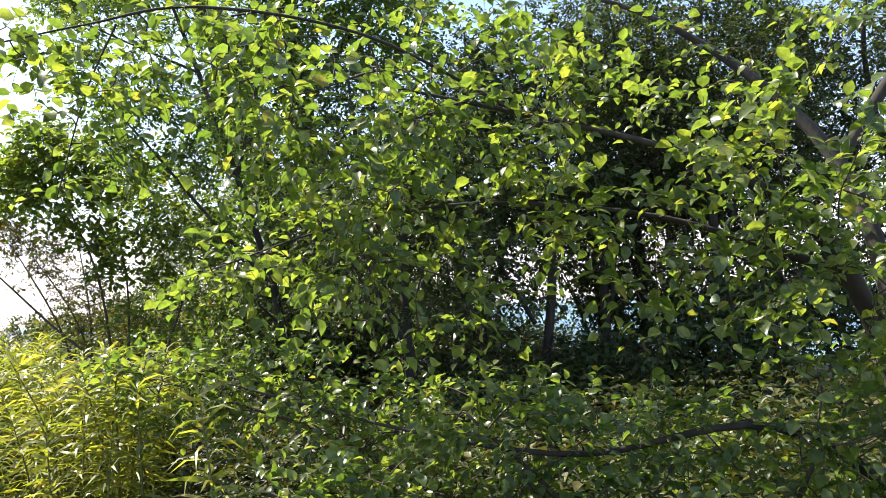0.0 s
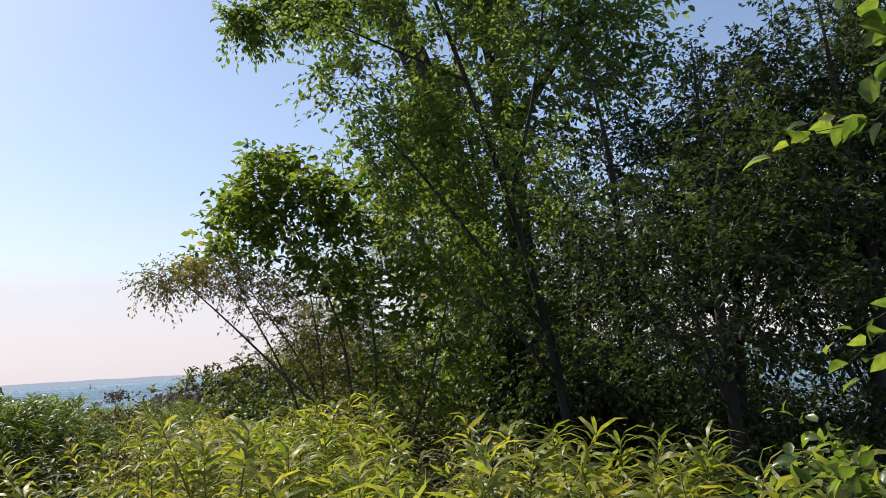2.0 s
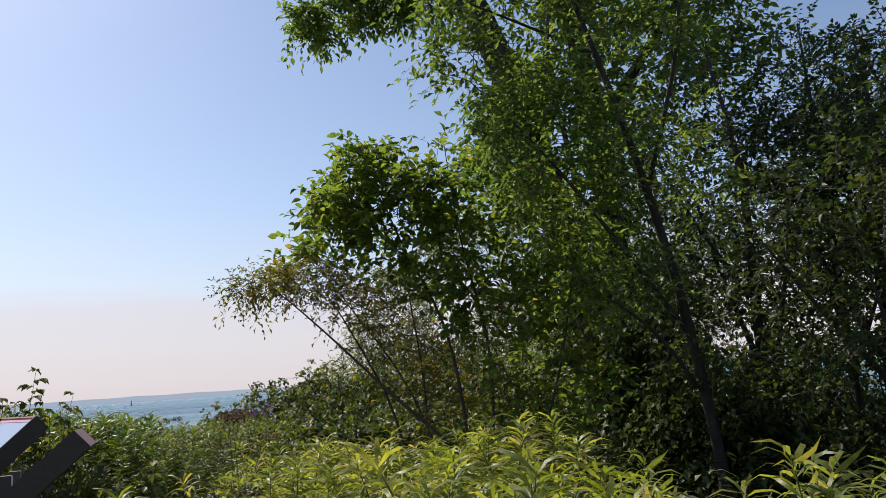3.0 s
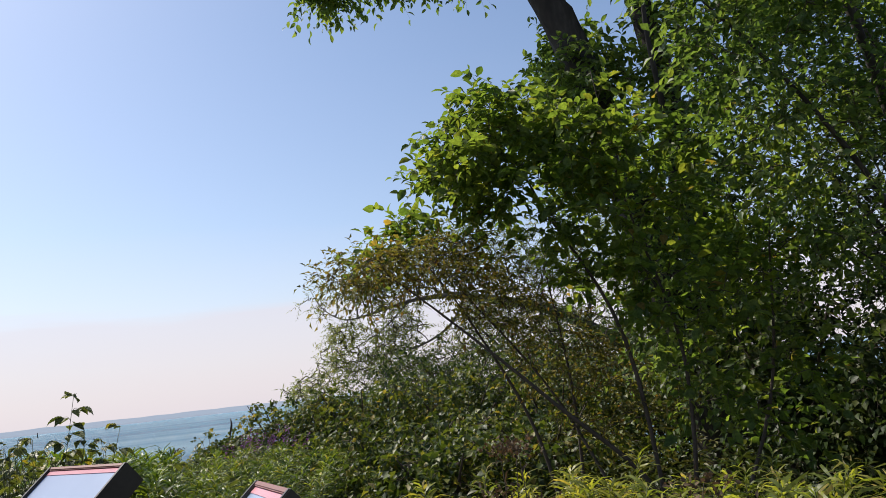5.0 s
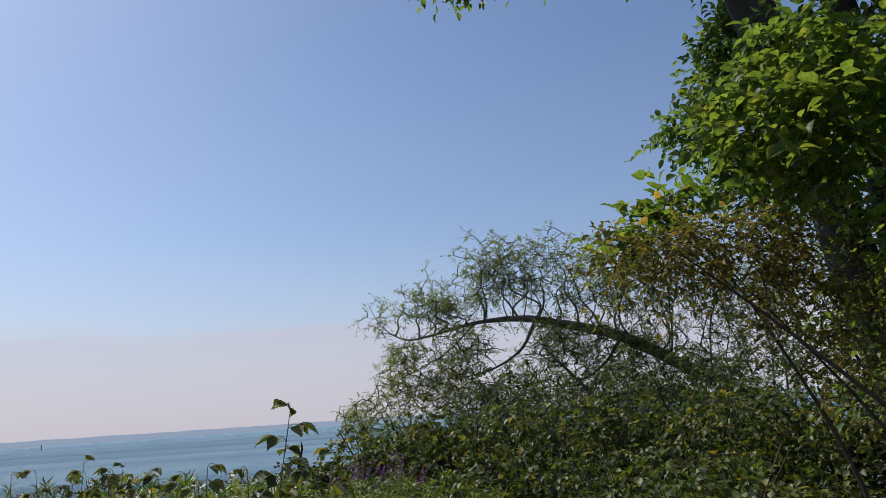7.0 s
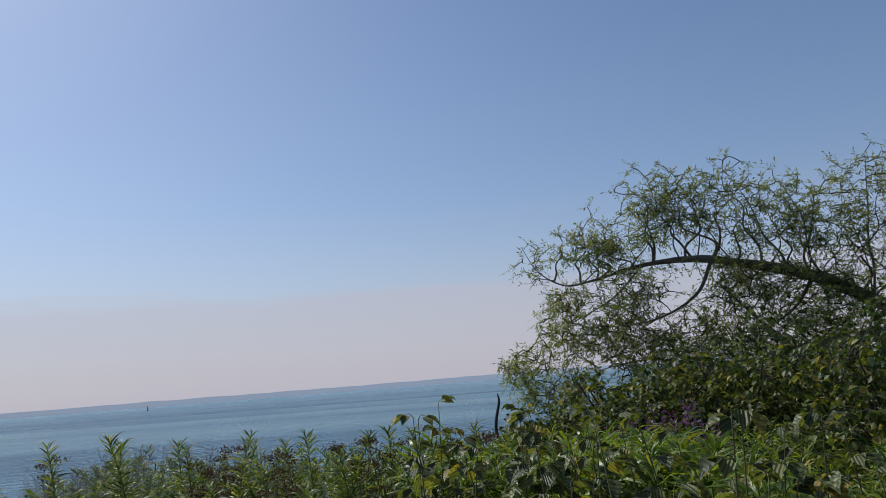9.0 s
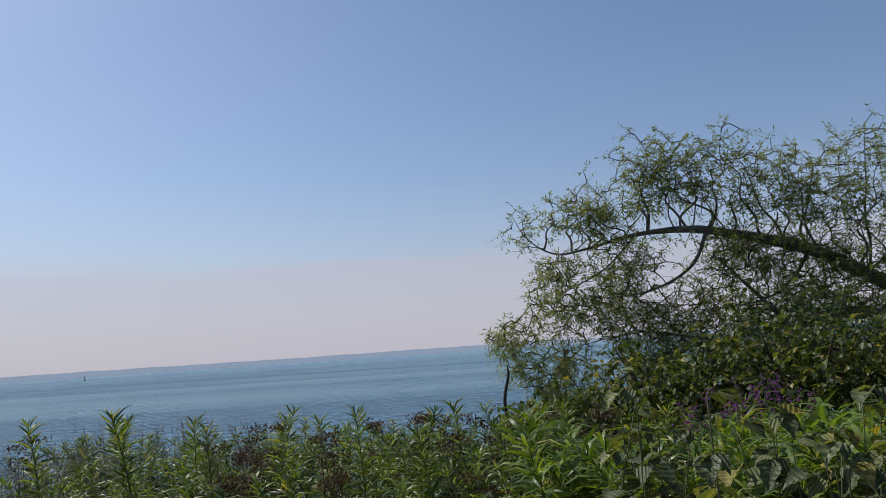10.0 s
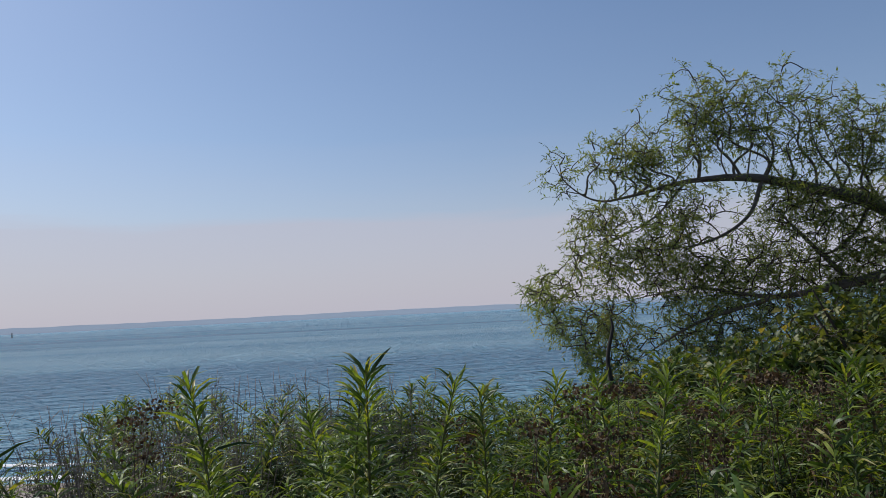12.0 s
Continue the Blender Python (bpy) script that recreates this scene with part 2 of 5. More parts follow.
def soil_material():
    """Leafy soil that turns to pale wet sand at the foot of the bank."""
    m = rough_material("bank_soil", [(0.3, (0.035, 0.028, 0.018)), (0.5, (0.065, 0.055, 0.032)), (0.62, (0.08, 0.085, 0.038)), (0.8, (0.13, 0.105, 0.07))], 3.2, 0.95, 0.05)
    nd, ln = m.node_tree.nodes, m.node_tree.links
    p = next(n for n in nd if n.type == "BSDF_PRINCIPLED")
    old = p.inputs["Base Color"].links[0].from_socket
    co, sep, no = nd.new("ShaderNodeTexCoord"), nd.new("ShaderNodeSeparateXYZ"), nd.new("ShaderNodeTexNoise")
    no.inputs["Scale"].default_value, no.inputs["Detail"].default_value = 25, 5
    ln.new(co.outputs["Object"], sep.inputs[0])
    ln.new(co.outputs["Object"], no.inputs["Vector"])
    sand = ramp_node(nd, [(0.3, (0.19, 0.15, 0.125)), (0.7, (0.33, 0.28, 0.24))])
    ln.new(no.outputs["Fac"], sand.inputs[0])
    k = nd.new("ShaderNodeMapRange")
    k.inputs["From Min"].default_value, k.inputs["From Max"].default_value = -0.62, -0.82
    ln.new(sep.outputs["Z"], k.inputs["Value"])
    mx = nd.new("ShaderNodeMixRGB")
    ln.new(k.outputs[0], mx.inputs["Fac"])
    ln.new(old, mx.inputs["Color1"])
    ln.new(sand.outputs[0], mx.inputs["Color2"])
    ln.new(mx.outputs[0], p.inputs["Base Color"])
    return m


M_GROUND = soil_material()


def water_material():
    m, nd, ln, out = material("lake_water")
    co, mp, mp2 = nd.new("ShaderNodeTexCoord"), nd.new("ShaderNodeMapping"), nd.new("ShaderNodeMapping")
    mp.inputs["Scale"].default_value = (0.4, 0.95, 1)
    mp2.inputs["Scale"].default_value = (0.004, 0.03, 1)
    a, b, c = (nd.new("ShaderNodeTexNoise") for _ in range(3))
    a.inputs["Scale"].default_value, a.inputs["Detail"].default_value = 1.0, 6
    b.inputs["Scale"].default_value, b.inputs["Detail"].default_value = 4.5, 3
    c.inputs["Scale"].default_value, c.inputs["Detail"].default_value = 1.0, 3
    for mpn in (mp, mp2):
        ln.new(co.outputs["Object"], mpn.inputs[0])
    ln.new(mp.outputs[0], a.inputs["Vector"])
    ln.new(mp.outputs[0], b.inputs["Vector"])
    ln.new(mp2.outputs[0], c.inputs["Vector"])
    s = nd.new("ShaderNodeMath")
    s.operation = "MULTIPLY_ADD"
    s.inputs[1].default_value = 0.45
    ln.new(b.outputs["Fac"], s.inputs[0])
    ln.new(a.outputs["Fac"], s.inputs[2])
    # lighter and darker streaks of ruffled reflection are painted into the base colour
    painted_streaks = ramp_node(nd, [(0.38, (0.08, 0.235, 0.36)), (0.5, (0.15, 0.34, 0.46)), (0.64, (0.26, 0.45, 0.55))])
    ln.new(c.outputs["Fac"], painted_streaks.inputs[0])
    bu = nd.new("ShaderNodeBump")
    bu.inputs["Strength"].default_value, bu.inputs["Distance"].default_value = 1.0, 3.0
    ln.new(s.outputs[0], bu.inputs["Height"])
    p = nd.new("ShaderNodeBsdfPrincipled")
    p.inputs["Roughness"].default_value, p.inputs["IOR"].default_value = 0.22, 1.18
    p.inputs["Specular IOR Level"].default_value = 0.22
    ln.new(painted_streaks.outputs[0], p.inputs["Base Color"])
    ln.new(bu.outputs[0], p.inputs["Normal"])
    ln.new(p.outputs[0], out.inputs["Surface"])
    return m


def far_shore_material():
    m, nd, ln, out = material("far_shore_painted_haze")
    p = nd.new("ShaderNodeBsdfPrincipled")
    # pale blue base and weak emission stand in for haze over the distance
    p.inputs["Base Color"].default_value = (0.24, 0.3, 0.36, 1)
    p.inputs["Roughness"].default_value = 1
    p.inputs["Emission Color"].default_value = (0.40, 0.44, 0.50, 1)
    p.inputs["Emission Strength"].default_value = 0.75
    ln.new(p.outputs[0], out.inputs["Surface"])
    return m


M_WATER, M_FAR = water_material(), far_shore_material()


# ---- builders ----
def arrays_mesh(name, verts, faces, mat, smooth=True):
    """A mesh from a vertex array and a list or array of faces."""
    me = bpy.data.meshes.new(name)
    v = np.asarray(verts, dtype=np.float32).reshape(-1, 3)
    groups = faces if isinstance(faces, tuple) else (faces,)
    loops = np.concatenate([np.asarray(g, dtype=np.int32).ravel() for g in groups if len(g)])
    sizes = np.concatenate([np.full(len(g), np.asarray(g).shape[1], dtype=np.int32) for g in groups if len(g)])
    me.vertices.add(len(v))
    me.vertices.foreach_set("co", v.ravel())
    me.loops.add(len(loops))
    me.loops.foreach_set("vertex_index", loops)
    me.polygons.add(len(sizes))
    me.polygons.foreach_set("loop_start", np.concatenate([[0], np.cumsum(sizes)[:-1]]).astype(np.int32))
    if smooth:
        me.polygons.foreach_set("use_smooth", np.ones(len(sizes), dtype=bool))
    me.materials.append(mat)
    me.update(calc_edges=True)
    return me


def piece(name, me, parent, label="", kind=""):
    ob = new(name, me)
    ob.parent = parent
    return tagged(ob, label, kind=kind)


def bm_piece(name, bm, mat, parent, label=""):
    me = bpy.data.meshes.new(name)
    bm.to_mesh(me)
    bm.free()
    me.materials.append(mat)
    return piece(name, me, parent, label)


def unit(a):
    return a / np.maximum(np.linalg.norm(a, axis=-1, keepdims=True), 1e-9)


class Template:
    """A leaf outline: rows of (along, half width, lift), with a crease along the middle if fold is given."""

    def __init__(self, rows, fold=0.0):
        pts, ids = [], []
        for u, w, h in rows:
            if w == 0:
                ids.append([len(pts)])
                pts.append((u, 0, h))
            elif fold:
                ids.append([len(pts), len(pts) + 1, len(pts) + 2])
                pts += [(u, -w, h + fold * w), (u, 0, h), (u, w, h + fold * w)]
            else:
                ids.append([len(pts), len(pts) + 1])
                pts += [(u, -w, h), (u, w, h)]
        self.pts, self.quads, self.tris = np.array(pts), [], []
        for a, b in zip(ids, ids[1:]):
            if len(a) == len(b):
                for i in range(len(a) - 1):
                    self.quads.append((a[i], a[i + 1], b[i + 1], b[i]))
            elif len(a) == 1:
                for i in range(len(b) - 1):
                    self.tris.append((a[0], b[i + 1], b[i]))
            else:
                for i in range(len(a) - 1):
                    self.tris.append((a[i], a[i + 1], b[0]))

    def lay(self, P, D, N, L, W):
        """Leaves based at P that point along D with the upper face to N, of length L and width W."""
        P, D, N = (np.asarray(a, dtype=float) for a in (P, D, N))
        D = unit(D)
        S = unit(np.cross(D, N))
        N = np.cross(S, D)
        L, W = (np.broadcast_to(np.asarray(a, dtype=float), (len(P),)) for a in (L, W))
        u, w, h = (self.pts[:, i] for i in range(3))
        v = (P[:, None] + D[:, None] * (L[:, None] * u)[..., None] + S[:, None] * (W[:, None] * w)[..., None]
             + N[:, None] * (L[:, None] * h)[..., None])
        base = (np.arange(len(P)) * len(self.pts))[:, None, None]
        q = (np.array(self.quads, dtype=int).reshape(1, -1, 4) + base).reshape(-1, 4)
        t = (np.array(self.tris, dtype=int).reshape(1, -1, 3) + base).reshape(-1, 3)
        return v.reshape(-1, 3), (q, t)


T_SMALL = Template([(0, 0, 0), (0.45, 0.5, 0.02), (1, 0, -0.06)], 0.3)
T_OVAL = Template([(0, 0, 0), (0.22, 0.42, 0.03), (0.55, 0.46, 0.05), (0.85, 0.2, 0.0), (1, 0, -0.06)], 0.28)
T_LANCE = Template([(0, 0.12, 0), (0.3, 0.5, 0.12), (0.68, 0.36, 0.05), (1, 0, -0.3)])
T_CREASE = Template([(0, 0.1, 0), (0.3, 0.5, 0.10), (0.68, 0.36, 0.05), (1, 0, -0.24)], 0.03)
T_NARROW = Template([(0, 0, 0), (0.4, 0.5, 0.03), (1, 0, -0.10)])


def smooth_line(pts, n=6):
    """Points and radii along a Catmull-Rom curve through (x, y, z, r) rows."""
    p = np.array(pts, dtype=float)
    p = np.vstack([2 * p[0] - p[1], p, 2 * p[-1] - p[-2]])
    out = []
    for i in range(1, len(p) - 2):
        a, b, c, d = p[i - 1], p[i], p[i + 1], p[i + 2]
        for t in np.linspace(0, 1, n, endpoint=False):
            out.append(0.5 * (2 * b + (c - a) * t + (2 * a - 5 * b + 4 * c - d) * t * t + (3 * b - a - 3 * c + d) * t ** 3))
    out.append(p[-2])
    out = np.array(out)
    out[:, 3] = np.maximum(out[:, 3], 0.001)
    return out


def tube_arrays(line, sides=8, knobs=0.0, rng=None):
    """A tapered tube along rows of (x, y, z, r), closed at its tip."""
    c, r = line[:, :3], line[:, 3]
    tan = unit(np.gradient(c, axis=0))
    ref = np.array([0.0, 0.0, 1.0]) if abs(tan[0, 2]) < 0.8 else np.array([0.0, 1.0, 0.0])
    s = unit(np.cross(tan, ref))
    n = np.cross(s, tan)
    ang = np.arange(sides) / sides * 2 * math.pi
    ring = s[:, None] * np.cos(ang)[None, :, None] + n[:, None] * np.sin(ang)[None, :, None]
    rr = r[:, None] * (1 + (knobs * rng.normal(size=(len(r), sides)) if knobs else 0))
    v = (c[:, None] + ring * np.broadcast_to(rr, (len(r), sides))[..., None]).reshape(-1, 3)
    k = np.arange(len(r) - 1)[:, None] * sides
    j = np.arange(sides)[None, :]
    j2 = (j + 1) % sides
    q = np.stack([k + j, k + j2, k + sides + j2, k + sides + j], -1).reshape(-1, 4)
    v = np.vstack([v, c[-1:] + tan[-1:] * r[-1]])
    e = (len(r) - 1) * sides
    t = np.stack([e + j[0], e + j2[0], np.full(sides, len(v) - 1)], -1)
    return v, (q, t)


def joined(parts):
    """Several (verts, (quads, tris)) as one."""
    vs, qs, ts, k = [], [], [], 0
    for v, (q, t) in parts:
        vs.append(v)
        qs.append(np.asarray(q, dtype=int).reshape(-1, 4) + k)
        ts.append(np.asarray(t, dtype=int).reshape(-1, 3) + k)
        k += len(v)
    return np.vstack(vs), (np.vstack(qs), np.vstack(ts))


def twig_net(limb_pts, clusters, tip_r, max_r, rng):
    """Twigs that link every cluster to the nearest wood, thicker where they carry more. Returns the tubes and each cluster's outward way."""
    near = np.min(np.linalg.norm(clusters[:, None] - limb_pts[None], axis=2), axis=1)
    order = np.argsort(near)
    nodes, up = list(limb_pts), [-1] * len(limb_pts)
    seat = {}
    arr = np.zeros((len(limb_pts) + 2 * len(clusters), 3))
    arr[:len(limb_pts)] = limb_pts
    count = len(limb_pts)
    for i in order:
        c = clusters[i]
        d = np.linalg.norm(arr[:count] - c, axis=1) + 0.25 * np.maximum(0, arr[:count, 2] - c[2])
        j = int(np.argmin(d))
        mid = (arr[j] + c) / 2 + rng.normal(size=3) * 0.10 * d[j] + np.array([0, 0, 0.04 * d[j]])
        arr[count], arr[count + 1] = mid, c
        up += [j, count]
        seat[i] = count + 1
        count += 2
    load = np.ones(count)
    for k in range(count - 1, len(limb_pts) - 1, -1):
        load[up[k]] += load[k] * 0.5
    tubes, ways = [], np.zeros_like(clusters)
    for i in range(len(clusters)):
        k = seat[i]
        a, b, c = arr[up[up[k]]], arr[up[k]], arr[k]
        r0, r1 = (min(max_r, tip_r * math.sqrt(load[x])) for x in (up[k], k))
        line = smooth_line([(*a, r0 * 1.1), (*b, r0), (*c, r1)], 2)
        tubes.append(tube_arrays(line, 4))
        ways[i] = c - a
    return joined(tubes), unit(ways)


def fill_clumps(clumps, rng, hollow=0.35):
    """Cluster centres inside ellipsoids (x, y, z, rx, ry, rz, count), thinner towards the middle and ragged at the rim."""
    out = []
    for x, y, z, a, b, c, n in clumps:
        d = unit(rng.normal(size=(n, 3)))
        r = (hollow + (1 - hollow) * rng.random(n)) ** 0.6 * (1 + 0.12 * rng.normal(size=n))
        out.append(np.array([x, y, z]) + d * r[:, None] * np.array([a, b, c]))
    return np.vstack(out)


def sprigs(centres, ways, rng, per, k, length, droop, spread):
    """Leaf seats along short sprigs: base, way and upper side of each leaf."""
    n = len(centres)
    d = unit(ways[:, None] * 0.7 + rng.normal(size=(n, per, 3)) * spread + np.array([0, 0, 0.15]))
    ln = length * (0.6 + 0.8 * rng.random((n, per)))
    u = (np.arange(k) + 0.5) / k
    base = centres[:, None, None] + d[:, :, None] * (ln[..., None] * u)[..., None] + np.array([0, 0, -1.0]) * (droop * ln[..., None] * u ** 2)[..., None]
    side = unit(np.cross(d, np.array([0, 0, 1.0]) + 0.4 * rng.normal(size=(n, per, 3))))
    sgn = np.where(np.arange(k) % 2, 1.0, -1.0)[None, None, :, None]
    way = d[:, :, None] * (0.45 + 0.8 * (u ** 3)[None, None, :, None]) + side[:, :, None] * sgn * 0.8 + rng.normal(size=(n, per, k, 3)) * 0.3 + np.array([0, 0, -droop])
    up = np.array([0, 0, 1.0]) + rng.normal(size=(n, per, k, 3)) * 0.55
    tips = [centres[:, None] + d * (ln * u1)[..., None] + np.array([0, 0, -1.0]) * (droop * ln * u1 ** 2)[..., None] for u1 in (0.0, 0.5, 0.95)]
    return base.reshape(-1, 3), unit(way.reshape(-1, 3)), unit(up.reshape(-1, 3)), [t.reshape(-1, 3) for t in tips]


def sprig_wood(tips, r):
    """Three-sided thin stems through three rows of points."""
    n = len(tips[0])
    side = unit(np.cross(tips[2] - tips[0], np.array([0.3, 0.2, 1.0])))
    other = unit(np.cross(side, tips[2] - tips[0]))
    rows = []
    for p, k in zip(tips, (1.0, 0.8, 0.4)):
        for a in (0.0, 2.09, 4.19):
            rows.append(p + (side * math.cos(a) + other * math.sin(a)) * r * k)
    v = np.stack(rows, 1)
    q = np.array([(a + i, a + (i + 1) % 3, a + 3 + (i + 1) % 3, a + 3 + i) for a in (0, 3) for i in range(3)])
    q = (q[None] + (np.arange(n) * 9)[:, None, None]).reshape(-1, 4)
    return v.reshape(-1, 3), (q, np.zeros((0, 3), dtype=int))


def woody(name, label, category, stems, clumps, leaf, seed, leaf_mat, bark, per=3, k=7, sprig=0.28, droop=0.35, spread=0.6,
          tip_r=0.003, max_r=0.03, hollow=0.35, group="", pieces=0, piece_pick=None, template=T_SMALL, twig_mat=None, extra=None):
    """A tree or bush: trunk and limbs (rows of x, y, z, radius), a net of twigs, and a crown of single leaves."""
    rng = np.random.default_rng(seed)
    base = Vector(stems[0][0][:3])
    root = tagged(new(name), label, category, group)
    root.location = base
    b = np.array(base)
    limb_pts = []
    for i, stem in enumerate(stems):
        line = smooth_line(stem, 6)
        limb_pts.append(line[len(line) // 4:, :3])
        loc = line.copy()
        loc[:, :3] -= b
        v, f = tube_arrays(loc, 10 if stem[0][3] > 0.06 else 7, 0.05, rng)
        piece("trunk" if i == 0 else "limb", arrays_mesh("limb", v, f, bark), root)
    centres = fill_clumps(clumps, rng, hollow)
    if extra is not None:
        centres = np.vstack([centres, extra])
    (tv, tf), ways = twig_net(np.vstack(limb_pts), centres, tip_r, max_r, rng)
    P, D, N, tips = sprigs(centres, ways, rng, per, k, sprig, droop, spread)
    tv, tf = joined([(tv, tf), sprig_wood(tips, min(tip_r * 0.6, 0.003))])
    piece("twigwork", arrays_mesh("twigwork", tv - b, tf, twig_mat or M_TWIG), root, "thin dark forking twigs", "stuff")
    size = leaf[0] * (0.65 + 0.6 * rng.random(len(P)))
    wide = size * leaf[1] * (0.85 + 0.3 * rng.random(len(P)))
    if pieces:
        score = piece_pick(P)
        best = np.argsort(score)[:pieces]
        rest = np.setdiff1d(np.arange(len(P)), best)
        shapes = []
        for s in range(4):
            v, f = T_OVAL.lay([(0, 0, 0)], [(0, 1, 0)], [(0, 0, 1)], leaf[0] * (0.85 + 0.12 * s), leaf[0] * leaf[1] * (1.05 - 0.06 * s))
            shapes.append(arrays_mesh("leaf", v, f, leaf_mat))
        for i in best:
            ob = piece("leaf", shapes[int(i) % 4], root)
            y = Vector(D[i])
            x = y.cross(Vector(N[i])).normalized()
            ob.matrix_basis = Matrix.Translation(Vector(P[i] - b)) @ Matrix((x, y, x.cross(y))).transposed().to_4x4()
        P, D, N, size, wide = P[rest], D[rest], N[rest], size[rest], wide[rest]
    v, f = template.lay(P - b, D, N, size, wide)
    piece("crown", arrays_mesh("crown", v, f, leaf_mat), root, "", "stuff")
    return root


# ---- ground, lake, far shore ----
WATER = -1.0


def shore_y(x):
    return 23.2 - 0.06 * (x + 20)


def ground_z(x, y):
    s = -0.79 * x + 0.61 * y
    top = -0.08 + 0.3 * min(1.0, max(0.0, s / 7.5))
    k = min(1.0, max(0.0, (y - 14.5) / (shore_y(x) - 14.5)))
    z = top + (WATER - top) * k * k * (3 - 2 * k)
    if y > shore_y(x):
        z = WATER - min(4.0, 0.12 * (y - shore_y(x)))
    if abs(x) < 80 and -60 < y < 80:
        z += 0.06 * noise.noise((x * 0.6, y * 0.6, 0)) * (0.4 if y > shore_y(x) - 2 else 1)
    return z


def build_ground():
    xs = np.concatenate([[-4800, -1500, -500, -200, -100, -60], np.linspace(-40, 20, 101), [32, 60, 120, 300, 1200, 4800]])
    ys = np.concatenate([[-4800, -1500, -400, -120, -40, -15], np.linspace(-6, 34, 81), [45, 80, 200, 800, 4800]])
    v = [(x, y, ground_z(x, y)) for y in ys for x in xs]
    n = len(xs)
    f = [(j * n + i, j * n + i + 1, (j + 1) * n + i + 1, (j + 1) * n + i) for j in range(len(ys) - 1) for i in range(n - 1)]
    ob = new("ground", arrays_mesh("ground", v, f, M_GROUND))
    tagged(ob, "dark leafy soil sloping down to a lake shore", "ground", kind="structure")
    xs = np.concatenate([[-4800, -1000, -200], np.linspace(-60, 40, 26), [200, 1000, 4800]])
    ys = np.concatenate([np.linspace(20, 60, 21), [100, 200, 500, 1500, 4800]])
    v = [(x, y, WATER) for y in ys for x in xs]
    n = len(xs)
    f = [(j * n + i, j * n + i + 1, (j + 1) * n + i + 1, (j + 1) * n + i) for j in range(len(ys) - 1) for i in range(n - 1)]
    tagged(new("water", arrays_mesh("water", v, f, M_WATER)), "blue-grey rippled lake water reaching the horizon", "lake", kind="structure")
    v, f = [], []
    rng = np.random.default_rng(3)
    for i in range(161):
        a = radians(-80 + i)
        h = 29 + 5 * noise.noise((i * 0.06, 2, 0)) + 2.5 * noise.noise((i * 0.5, 7, 0)) + rng.normal() * 1.0
        for r, z in ((4300, WATER - 2), (4300, h), (4500, h * 0.9), (4500, WATER - 2)):
            v.append((r * math.sin(a), r * math.cos(a), z))
    for i in range(160):
        for j in range(3):
            f.append((i * 4 + j, i * 4 + 4 + j, i * 4 + 5 + j, i * 4 + 1 + j))
    tagged(new("backdrop", arrays_mesh("backdrop", v, f, M_FAR)), "low wooded shore across the lake, its blue haze painted and faintly glowing", "far shore", kind="structure")


build_ground()

# ---- trees and bushes ----
TALL = "tall trees on the bank"
